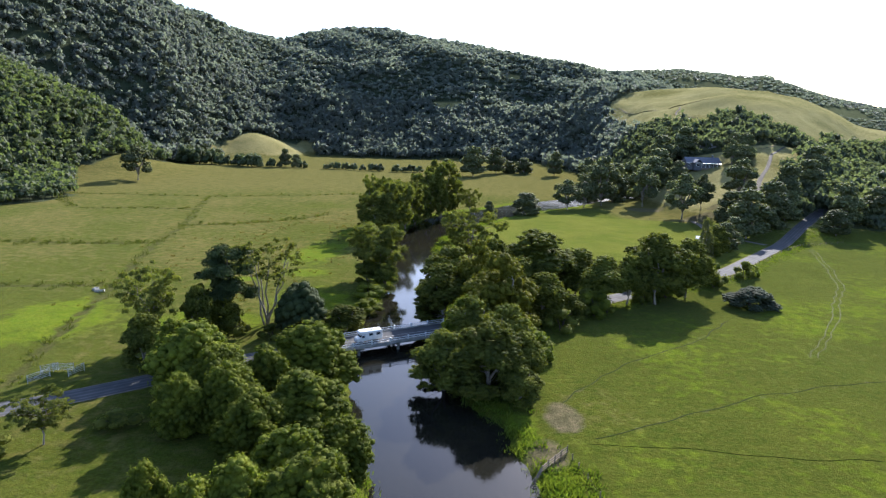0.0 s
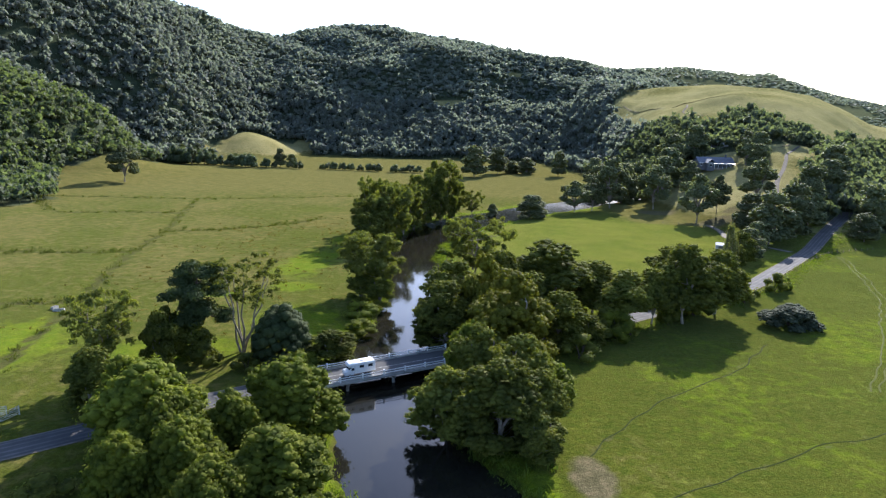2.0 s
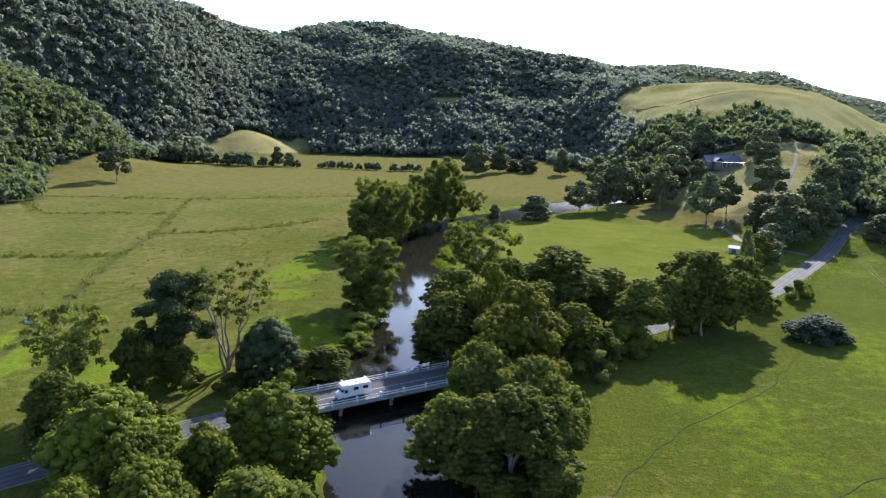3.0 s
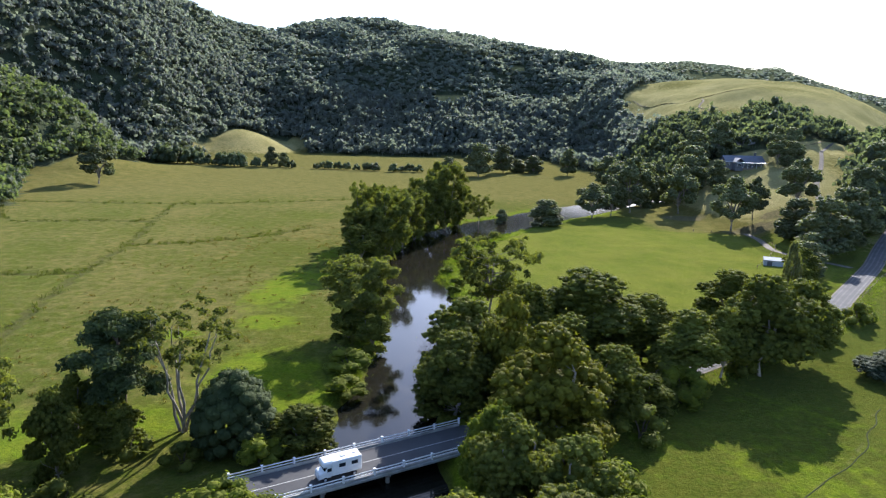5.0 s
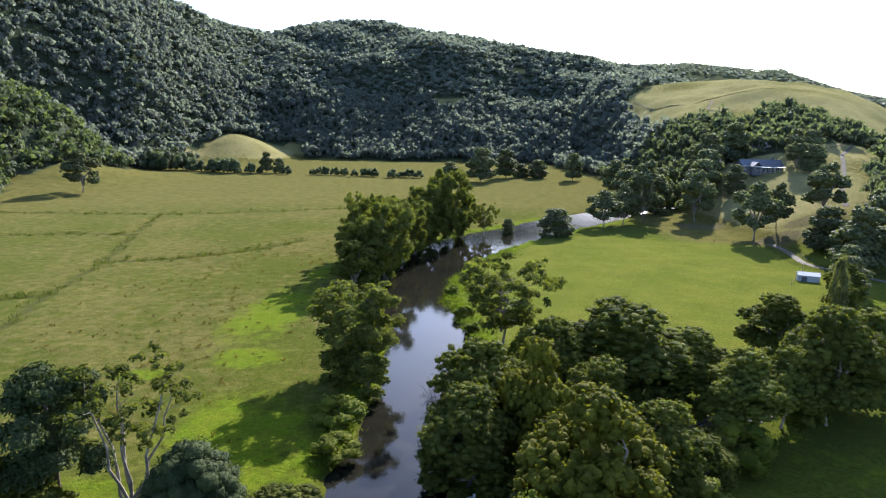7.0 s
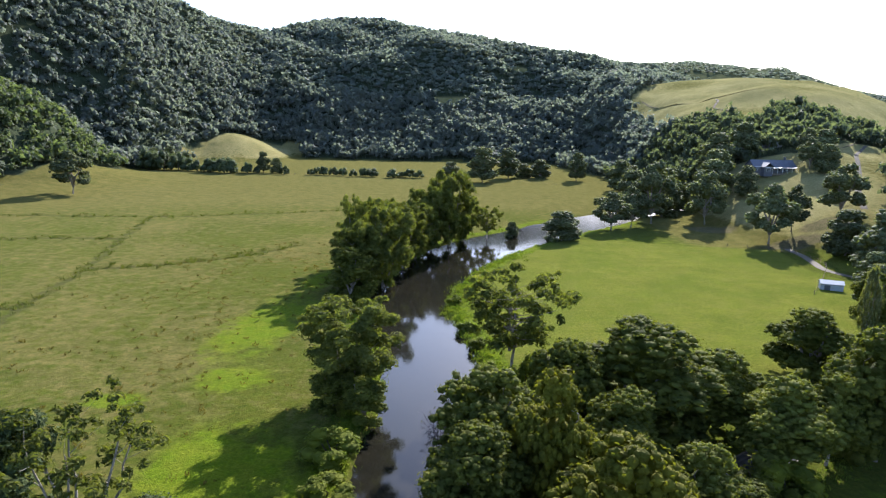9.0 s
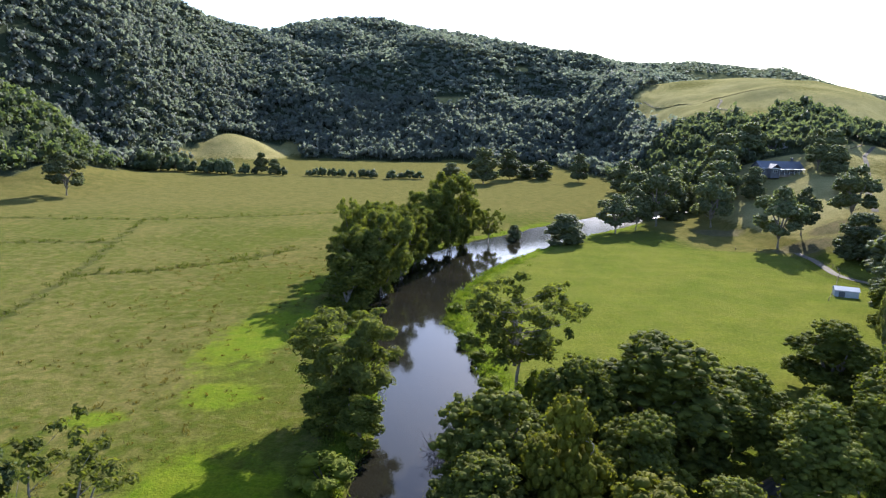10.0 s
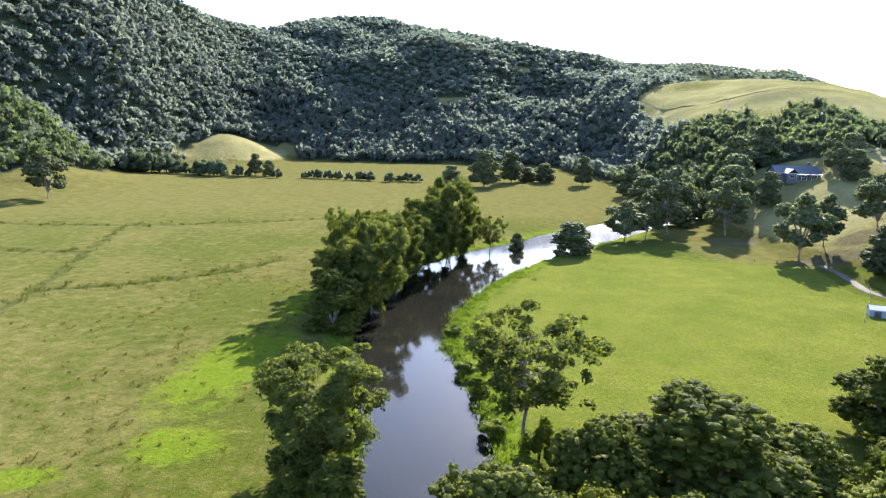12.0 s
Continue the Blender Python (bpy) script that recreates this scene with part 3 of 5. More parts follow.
def build_road():
    for line, lz, label in ((ROAD_W, ROAD_W_Z, "grey asphalt country road with grassy verges"), (ROAD_E, ROAD_E_Z, "grey asphalt country road between pasture and trees")):
        road = tagged(new("road", strip("road", line, lz, (-2.8, -1.4, 0, 1.4, 2.8), (0.05, 0.08, 0.10, 0.08, 0.05), MAT_ASPHALT)), label, "road", kind="structure")
        for o in (-2.1, -0.8, 0.7, 2.0):
            part("wheel_path", strip("wheel_path", line, lz, (o - 0.22, o + 0.22), (0.085 - 0.014 * abs(o - 0.22) + 0.025, 0.085 - 0.014 * abs(o + 0.22) + 0.025), MAT_WORN), road, "paler worn wheel path")
        part("shoulder", strip("shoulder", line, lz, (-3.2, -2.8), (0.0, 0.045), MAT_GRAVEL), road, "pale gravel shoulder")
        part("shoulder", strip("shoulder", line, lz, (2.8, 3.2), (0.045, 0.0), MAT_GRAVEL), road, "pale gravel shoulder")
    tagged(new("farm_track", strip("farm_track", DRIVE, DRIVE_Z, (-1.5, 0, 1.5), (0.03, 0.06, 0.03), MAT_GRAVEL)), "pale gravel farm track on the hillside", "track", kind="structure")


build_road()


HILL_TRACK = spline([(186, 370), (197, 392), (207, 409), (218, 426), (229, 445), (241, 466), (262, 490)], 4.0)
tagged(new("hill_track", strip("hill_track", HILL_TRACK, height(HILL_TRACK[:, 0], HILL_TRACK[:, 1]), (-1.4, 0, 1.4), (0.05, 0.14, 0.05), plain("dull_gravel", (0.115, 0.10, 0.08), 0.95, vary=0.4, scale=0.5))), "narrow gravel track up the grassy hillside", "track", kind="structure")


# ---- worn stock and wheel tracks over the grass ----
MAT_TRACK = plain("worn_track", (0.034, 0.044, 0.010), 0.95, vary=0.4, scale=0.8)
MAT_WHEEL = plain("pressed_grass", (0.075, 0.085, 0.016), 0.95, vary=0.3, scale=0.8)


def worn(line, wide, material, label):
    pts = spline(line, 1.5)
    pts = pts + np.c_[wave(pts[:, 0], pts[:, 1], 19, 3.0), wave(pts[:, 0], pts[:, 1], 23, 5.0)] * 0.7
    z = height(pts[:, 0], pts[:, 1])
    tagged(new("worn_track", strip("worn_track", pts, z, (-wide, 0, wide), (0.015, 0.06, 0.015), material)), label, "track", kind="structure")


worn(STOCK_A, 0.11, MAT_TRACK, "narrow stock track worn through the grass")
worn(STOCK_B, 0.12, MAT_TRACK, "narrow stock track worn through the grass")
worn([(25, 95), (45, 94), (70, 91), (110, 86)], 0.07, MAT_TRACK, "narrow stock track worn through the grass")
for off in (0.0, 2.0):
    worn([(x + off, y) for x, y in WHEELS], 0.16, MAT_WHEEL, "pale wheel track pressed into the grass")


MAT_CUT = plain("bare_earth_cut", (0.10, 0.075, 0.05), 0.95, vary=0.4, scale=0.3)
for line, wide in (([(231, 850), (248, 775), (262, 745), (267, 719), (284, 700), (310, 690)], 1.5), ([(262, 715), (255, 697), (245, 678), (246, 655), (252, 640)], 1.6), ([(238, 494), (252, 503), (267, 514), (294, 533)], 1.2), ([(229, 480), (244, 484), (258, 494), (273, 506)], 1.0)):
    worn(line, wide, MAT_CUT, "earth track and bank across the hill pasture")


# ---- the bridge ----
def build_bridge():
    bridge = thing("bridge", "low concrete road bridge with white railings over the river", "bridge", pose(*BRIDGE, DECK_Z, 0, 0, BRIDGE_TURN), kind="structure")
    span, n = 4.57, 8
    half = span * n / 2
    part("deck", boxed("deck", MAT_CONCRETE, (0, 0, -0.22, 2 * half, 8.3, 0.36, 0.03)), bridge)
    part("roadway", boxed("roadway", MAT_ASPHALT, (0, 0, -0.0, 2 * half + 1, 6.6, 0.12)), bridge, "dark asphalt roadway")
    part("centre_line", boxed("centre_line", MAT_LINE, (0, 0, 0.066, 2 * half, 0.12, 0.008)), bridge, "white centre line")
    for s in (-1, 1):
        part("kerb", boxed("kerb", MAT_CONCRETE, (0, s * 3.74, 0.1, 2 * half, 0.30, 0.34, 0.04)), bridge, "pale painted concrete kerb")
        part("beam", boxed("beam", MAT_CONCRETE, (0, s * 2.7, -0.68, 2 * half, 0.45, 0.56, 0.03)), bridge)
        part("beam", boxed("beam", MAT_CONCRETE, (0, s * 1.1, -0.75, 2 * half, 0.5, 0.72, 0.03)), bridge)
        post_me = boxed("post", MAT_WHITE, (0, 0, 0.5, 0.26, 0.30, 1.0, 0.03), (0, 0, 1.02, 0.34, 0.36, 0.10, 0.02))
        for k in range(n + 1):
            p = part("post", post_me, bridge)
            p.location = (-half + k * span, s * 3.86, 0.12)
        for zz in (0.5, 0.92):
            part("rail", boxed("rail", MAT_WHITE, (0, s * 3.86, zz, 2 * half, 0.09, 0.14, 0.02)), bridge, "white painted steel rail")
    for x in (-7.2, 2.6):
        cap = part("pier_cap", boxed("pier_cap", MAT_CONCRETE, (x, 0, -1.18, 0.7, 6.2, 0.44, 0.05)), bridge)
        for yy in (-2.6, 0, 2.6):
            bm = bmesh.new()
            bmesh.ops.create_cone(bm, segments=14, radius1=0.34, radius2=0.32, depth=5.0, cap_ends=True, matrix=Matrix.Translation((x, yy, -4.0)))
            part("pile", from_bm("pile", bm, MAT_CONCRETE, True), bridge)
    for s in (-1, 1):
        part("abutment", boxed("abutment", MAT_CONCRETE, (s * (half - 0.3), 0, -2.2, 1.2, 8.2, 3.7, 0.05)), bridge)
    return bridge


build_bridge()


# ---- trees ----
def shell(rng, n, up=-0.35):
    """n random directions, none steeper down than up."""
    z = rng.uniform(up, 1, n)
    w = rng.uniform(0, 2 * math.pi, n)
    r = np.sqrt(np.maximum(0, 1 - z * z))
    return np.c_[r * np.cos(w), r * np.sin(w), z]


def leaves(rng, centres, outward, size, long=1.6, loose=0.4):
    """Leaf sprays: bent quads at the centres, facing loosely outward. Vertices and faces."""
    n = len(centres)
    nor = outward + rng.normal(0, loose, (n, 3))
    nor /= np.linalg.norm(nor, axis=1)[:, None] + 1e-9
    a = np.cross(nor, rng.normal(0, 1, (n, 3)))
    a /= np.linalg.norm(a, axis=1)[:, None] + 1e-9
    b = np.cross(nor, a)
    s = (size * rng.uniform(0.6, 1.35, n))[:, None]
    a, b = a * s * long * 0.5, b * s * 0.5
    bend = nor * s * 0.25
    v = np.stack([centres - a - b * 0.5 - bend, centres - b + a * 0.2, centres + a - bend, centres + b * 1.0 + a * 0.1], 1).reshape(-1, 3)
    return v, np.arange(4 * n).reshape(n, 4)


def ico(level):
    bm = bmesh.new()
    bmesh.ops.create_icosphere(bm, subdivisions=level, radius=1.0)
    v = np.array([x.co[:] for x in bm.verts])
    f = np.array([[q.index for q in x.verts] for x in bm.faces])
    bm.free()
    return v, f


ICO1, ICO2 = ico(1), ico(2)


def crown_mesh(name, rng, pads, per, size, material, core=0.78, droop=0.0, long=1.6):
    """A crown out of pads (centre, radius, flatness): a lumpy heart in each, leaf sprays round it."""
    vs, fs, k, soft = [], [], 0, []
    heart = ICO1
    for c, r, flat in pads:
        c = np.array(c)
        sc = np.array([r, r, r * flat])
        if core:
            u = heart[0]
            q = u * 2.3 + rng.uniform(0, 9, 3)
            lump = 1 + 0.16 * np.sin(q[:, 0] * 1.9 + np.sin(q[:, 1] * 2.3)) * np.cos(q[:, 2] * 1.7) + rng.uniform(-0.08, 0.08, len(u))
            iv = u * lump[:, None] * sc * core + c - [0, 0, 0.08 * r * flat]
            vs.append(iv)
            fs += (heart[1] + k).tolist()
            soft += [True] * len(heart[1])
            k += len(iv)
        m = max(10, int(per * (r / 2.0) ** 1.7))
        d = shell(rng, m, -0.45)
        rad = rng.uniform(0.74, 1.12, (m, 1))
        p = c + d * rad * sc
        p[:, 2] -= droop * r * (1 - d[:, 2]) * rng.uniform(0, 1, m)
        lv, lf = leaves(rng, p, d * [1, 1, 0.9] + [0, 0, 0.35], size, long, 0.36)
        vs.append(lv)
        fs += (lf + k).tolist()
        soft += [False] * len(lf)
        k += len(lv)
    me = mesh_of(name, np.concatenate(vs), fs, material)
    me.polygons.foreach_set("use_smooth", soft)
    return me


def trunk_mesh(name, rng, stems, ends, radius, material):
    """Stems (lists of places) with limbs that bend out to the ends."""
    pile = Pile()
    for s in stems:
        n = len(s)
        pile.add(*tube(s, [radius * (1 - 0.7 * i / (n - 1)) for i in range(n)], 7))
    joints = [(Vector(q), radius * (1 - 0.7 * i / (len(s) - 1))) for s in stems for i, q in enumerate(s) if i >= len(s) * 0.3]
    for e in ends:
        e = Vector(e)
        below = [j for j in joints if j[0].z < e.z - 0.5] or joints[:1]
        q, r = min(below, key=lambda j: (j[0] - e).length + 0.5 * abs(e.z - j[0].z - 3))
        mid = q.lerp(e, 0.5) + Vector((rng.normal(0, 0.3), rng.normal(0, 0.3), rng.uniform(-0.6, 0.2)))
        pile.add(*tube([q, q.lerp(mid, 0.5), mid, e], [r * 0.55, r * 0.42, r * 0.3, r * 0.12], 5))
    return pile.mesh(name, material, True)


def bent(rng, a, b, n=6, wob=0.35):
    a, b = np.array(a, float), np.array(b, float)
    t = np.linspace(0, 1, n)[:, None]
    p = a + (b - a) * t + rng.normal(0, wob, (n, 3)) * np.sin(t * math.pi) * [1, 1, 0.2]
    return [tuple(q) for q in p]


def tree(name, label, category, stems_me, crown_me):
    t = thing(name, label, category)
    part("trunk", stems_me, t)
    part("crown", crown_me, t)
    return t


REF_H, REF_R = 20.0, 8.0      # every pattern tree is built this tall and this wide


def on_dome(n, up=-0.3):
    """n evenly spread directions over a ball, none steeper down than up."""
    k = np.arange(n)
    z = 1 - (k + 0.5) / n * (1 - up)
    r = np.sqrt(np.maximum(0, 1 - z * z))
    w = 2.39996 * k
    return np.c_[r * np.cos(w), r * np.sin(w), z]


def billows(name, rng, lobes, tuft, cards, leaf, material, flat=0.85, long=1.5, heart=0.72):
    """A crown of rounded lobes (centre, radius, half height), each packed over its outside with small leafy tufts."""
    vs, fs, soft, k = [], [], [], 0

    def put(v, f, smooth):
        nonlocal k
        vs.append(v)
        fs.extend((f + k).tolist())
        soft.extend([smooth] * len(f))
        k += len(v)

    for c, lr, lz in lobes:
        sc = np.array([lr, lr, lz])
        put(ICO2[0] * (1 + rng.uniform(-0.1, 0.1, (len(ICO2[0]), 1))) * sc * heart + c, ICO2[1], True)
        turn = rng.uniform(0, 6.283)
        ct, st = math.cos(turn), math.sin(turn)
        for d in on_dome(int(3.4 * lr * (lr + lz) / (tuft[0] + tuft[1]) ** 2 * 1.65), -0.4):
            d = d + rng.normal(0, 0.10, 3)
            d = np.array([d[0] * ct - d[1] * st, d[0] * st + d[1] * ct, d[2]])
            r = rng.uniform(*tuft)
            p = c + d * (sc - 0.55 * r) * rng.uniform(0.92, 1.04)
            if p[2] < 0.7 * r or any(o is not c and (((p - o) / (q * 0.82, q * 0.82, h * 0.82)) ** 2).sum() < 1 for o, q, h in lobes):
                continue
            size = np.array([r, r, r * flat * rng.uniform(0.85, 1.15)])
            lump = 1 + rng.uniform(-0.22, 0.22, (len(ICO1[0]), 1))
            put(ICO1[0] * lump * size * 0.74 + p, ICO1[1], True)
            e = on_dome(cards, -0.5)
            e = e + rng.normal(0, 0.25, e.shape)
            lv, lf = leaves(rng, p + e * size * rng.uniform(0.7, 1.15, (cards, 1)) - [0, 0, 0.06 * r], e + [0, 0, 0.3], leaf, long, 0.4)
            put(lv, lf, False)
    me = mesh_of(name, np.concatenate(vs), fs, material)
    me.polygons.foreach_set("use_smooth", soft)
    return me


def gum_pattern(seed, bottom=0.2, rings=3, lobe=(0.36, 0.46), tuft=(0.6, 1.0), cards=14, leaf=0.29, flat=0.85, material=None, label="", gap=0.1, name="gum_tree", heart=0.64):
    """A gum whose crown is a dome of rounded billows, on a forked pale trunk; gap: the share of billows that are missing."""
    rng = np.random.default_rng(seed)
    lobes = []
    low = bottom * REF_H
    for k in range(rings):
        u = k / max(1, rings - 1)
        r = REF_R * rng.uniform(*lobe) * (1.0 if k else 0.95)
        h = r * rng.uniform(0.85, 1.05)
        z = (REF_H - h) * (1 - u) + (low + 0.8 * h) * u
        reach = (REF_R - r) * min(1.0, 0.22 + 1.15 * math.sin(min(1.0, u * 1.15) * math.pi / 2)) * (1 if u < 0.95 or bottom > 0.1 else 0.92)
        count = 2 if k == 0 else int(round(2 * math.pi * reach / (1.25 * r)))
        turn = rng.uniform(0, 6.283)
        for q in range(count):
            if k and rng.random() < gap:
                continue
            w = turn + 6.283 * q / count + rng.uniform(-0.25, 0.25)
            f = rng.uniform(0.82, 1.06)
            rr = r * rng.uniform(0.82, 1.15)
            lobes.append((np.array([math.cos(w) * reach * f, math.sin(w) * reach * f, z + rng.uniform(-0.1, 0.07) * REF_H * (0 if k == 0 and q == 0 else 1)]), rr, rr * rng.uniform(0.8, 1.05)))
    lobes.append((np.array([0, 0, low + (REF_H - low) * 0.52]), REF_R * 0.55, (REF_H - low) * 0.34))
    fork = np.array([rng.normal(0, 0.3), rng.normal(0, 0.3), max(2.5, low * 0.7)])
    st = [bent(rng, (0, 0, -0.6), fork, 4, 0.15)] + [bent(rng, fork - [0, 0, 0.4], (math.cos(1.9 * k + seed) * REF_R * 0.4, math.sin(1.9 * k + seed) * REF_R * 0.4, REF_H * rng.uniform(0.62, 0.8)), 6, 0.35) for k in range(4)]
    return tree(name, label, "tree", trunk_mesh("trunk", rng, st, [q[0] for q in lobes], 0.4, MAT_BARK), billows("crown", rng, lobes, tuft, cards, leaf, material or LEAF_GUM, flat, heart=heart))


def open_pattern(seed, label, stems=1, low=0.34, clusters=25, tuft=(0.65, 1.25), core=0.6):
    """An airy gum: a forked pale trunk, long limbs, drooping clumps with sky between them."""
    rng = np.random.default_rng(seed)
    pads, ends = [], []
    for k in range(clusters):
        w = 2.39996 * k + rng.uniform(-0.3, 0.3)
        up = low + (0.95 - low) * ((k + rng.uniform(0, 1)) / clusters) ** 0.8
        wide = 0.9 * math.sin(math.pi * min(1.0, 0.25 + 0.72 * (1 - (up - low) / (1 - low)))) + 0.1
        out = REF_R * wide * rng.uniform(0.1, 1.0) ** 0.5
        e = np.array([math.cos(w) * out, math.sin(w) * out, up * REF_H + 0.6 - 0.12 * out])
        ends.append(e)
        for q in range(4):
            pads.append((e + rng.normal(0, 1, 3) * [1.0, 1.0, 0.55], rng.uniform(*tuft), rng.uniform(0.55, 0.85)))
    if stems == 1:
        top = np.array([rng.normal(0, 0.8), rng.normal(0, 0.8), REF_H * 0.8])
        st = [bent(rng, (0, 0, -0.6), top, 8, 0.5), bent(rng, top * [0.4, 0.4, 0.42], (3.2, -1.5, REF_H * 0.8), 6, 0.4), bent(rng, top * [0.4, 0.4, 0.38], (-3.4, 1.2, REF_H * 0.74), 6, 0.4)]
    else:
        st = [bent(rng, (rng.normal(0, .25), rng.normal(0, .25), -0.6), (math.cos(k * 2.3) * REF_R * 0.55, math.sin(k * 2.3) * REF_R * 0.55, REF_H * rng.uniform(0.7, 0.88)), 7, 0.3) for k in range(stems)]
    return tree("gum_tree", label, "tree", trunk_mesh("trunk", rng, st, ends, 0.28 if stems == 1 else 0.22, MAT_BARK), crown_mesh("crown", rng, pads, 165, 0.34, LEAF_OPEN, core=core, droop=0.4, long=1.9))


def bushy_pattern(seed, material, label, name="wattle_tree"):
    """Bushy from the ground up, with upright, rounded tufts."""
    rng = np.random.default_rng(seed)
    lobes = []
    for z, count, reach in ((0.78, 2, 0.16), (0.62, 5, 0.48), (0.42, 6, 0.6), (0.18, 7, 0.62)):
        turn = rng.uniform(0, 6.283)
        for q in range(count):
            w = turn + 6.283 * q / count + rng.uniform(-0.3, 0.3)
            f = reach * REF_R * rng.uniform(0.75, 1.08)
            r = REF_R * rng.uniform(0.26, 0.4)
            lobes.append((np.array([math.cos(w) * f, math.sin(w) * f, REF_H * (z + rng.uniform(-0.06, 0.06))]), r, r * rng.uniform(1.25, 1.7)))
    lobes.append((np.array([0, 0, REF_H * 0.42]), REF_R * 0.55, REF_H * 0.4))
    st = [bent(rng, (rng.normal(0, .5), rng.normal(0, .5), -0.6), (math.cos(k * 2.1) * 3, math.sin(k * 2.1) * 3, REF_H * 0.6), 6) for k in range(3)]
    return tree(name, label, "tree", trunk_mesh("trunk", rng, st, [q[0] for q in lobes], 0.32, MAT_DARKBARK), billows("crown", rng, lobes, (0.75, 1.2), 18, 0.29, material, 1.5, 1.8))


def pine_pattern(seed, label):
    """A tall bare stem under a broad, dark, layered crown."""
    rng = np.random.default_rng(seed)
    pads = []
    for k in range(46):
        w, z = rng.uniform(0, 6.283), REF_H * rng.uniform(0.36, 0.97)
        reach = REF_R * (0.75 if z < REF_H * 0.6 else 1.0) * min(1.0, (1.06 - z / REF_H) * 3.4) * rng.uniform(0.25, 0.95)
        pads.append((np.array([math.cos(w) * reach, math.sin(w) * reach, z]), rng.uniform(1.6, 2.6), 0.5))
    st = [bent(rng, (0, 0, -0.6), (0.3, 0.2, REF_H * 0.9), 7, 0.15)]
    return tree("pine_tree", label, "tree", trunk_mesh("trunk", rng, st, [q[0] for q in pads[::2]], 0.45, MAT_DARKBARK), crown_mesh("crown", rng, pads, 170, 0.34, LEAF_PINE, core=0.75, long=2.2))


def dome_pattern(seed, label):
    """A dense dark dome that reaches the ground."""
    rng = np.random.default_rng(seed)
    pads = []
    for k in range(90):
        w, zz = 2.39996 * k, (k + 0.5) / 90
        d = np.array([math.cos(w) * math.sqrt(1 - zz * zz), math.sin(w) * math.sqrt(1 - zz * zz), zz])
        f = rng.uniform(0.86, 1.02)
        pads.append((np.array([d[0] * (REF_R - 1.4) * f, d[1] * (REF_R - 1.4) * f, 1.5 + d[2] ** 0.9 * (REF_H - 3.2) * f]), rng.uniform(1.5, 2.1), 1.2))
    st = [bent(rng, (0, 0, -0.6), (0, 0, REF_H * 0.8), 6, 0.1)]
    return tree("cypress_tree", label, "tree", trunk_mesh("trunk", rng, st, [q[0] for q in pads[::8]], 0.4, MAT_DARKBARK), crown_mesh("crown", rng, pads, 90, 0.28, LEAF_PINE, core=0.88))


def poplar_pattern(seed, label):
    """A narrow upright column of pale, thin twigs."""
    rng = np.random.default_rng(seed)
    pads = []
    for k in range(70):
        z, w = 0.06 + 0.9 * (k + 0.5) / 70, 2.39996 * k
        wide = 5.6 * min(1.0, 0.45 + z * 1.6) * (1 - max(0.0, z - 0.55) * 1.75)
        f = wide * rng.uniform(0.3, 1.0) ** 0.5
        pads.append((np.array([math.cos(w) * f, math.sin(w) * f, REF_H * z]), rng.uniform(1.1, 1.7), 1.5))
    st = [bent(rng, (rng.normal(0, .8), rng.normal(0, .8), -0.6), (rng.normal(0, 2), rng.normal(0, 2), REF_H * 0.9), 6, 0.3) for _ in range(5)]
    return tree("poplar_tree", label, "tree", trunk_mesh("trunk", rng, st, [q[0] for q in pads[::4]], 0.22, MAT_BARK), crown_mesh("crown", rng, pads, 75, 0.4, LEAF_PALE, core=0.55, long=2.2))


def shrub_pattern(seed, material, label, name="shrub", n=16, fine=False):
    rng = np.random.default_rng(seed)
    pads = []
    for k in range(n):
        d = shell(rng, 1, 0.0)[0]
        pads.append((np.array([d[0] * 5.6, d[1] * 5.6, 3 + d[2] * 13.5]) * [1, 1, rng.uniform(0.7, 1)], rng.uniform(2.0, 3.2), 1.5))
    st = [bent(rng, (0, 0, -0.5), (rng.normal(0, 2), rng.normal(0, 2), 12), 5) for _ in range(3)]
    return tree(name, label, "shrub", trunk_mesh("trunk", rng, st, [q[0] for q in pads[::4]], 0.3, MAT_DARKBARK), billows("crown", rng, [(c, r, r * f) for c, r, f in pads], (0.6, 0.95), 12, 0.32, material, 1.4) if fine else crown_mesh("crown", rng, pads, 30, 0.8, material, core=0.85))


def snag_pattern(seed, label):
    """Bare reddish twigs of a dead willow."""
    rng = np.random.default_rng(seed)
    pile = Pile()
    for k in range(46):
        w = rng.uniform(0, 6.283)
        e = np.array([math.cos(w) * rng.uniform(1, 8), math.sin(w) * rng.uniform(1, 8), rng.uniform(5, 19)])
        st = bent(rng, (rng.normal(0, .6), rng.normal(0, .6), -0.5), e, 5, 0.6)
        pile.add(*tube(st, [0.2, 0.15, 0.1, 0.06, 0.03], 4))
        for q in range(7):
            b = np.array(st[int(rng.integers(2, 5))])
            pile.add(*tube([b, b + rng.normal(0, 0.9, 3), b + rng.normal(0, 1.3, 3) + [0, 0, 1.0]], [0.07, 0.05, 0.03], 3))
    t = thing("dead_willow", label, "shrub")
    part("twigs", pile.mesh("twigs", MAT_DEAD), t)
    return t


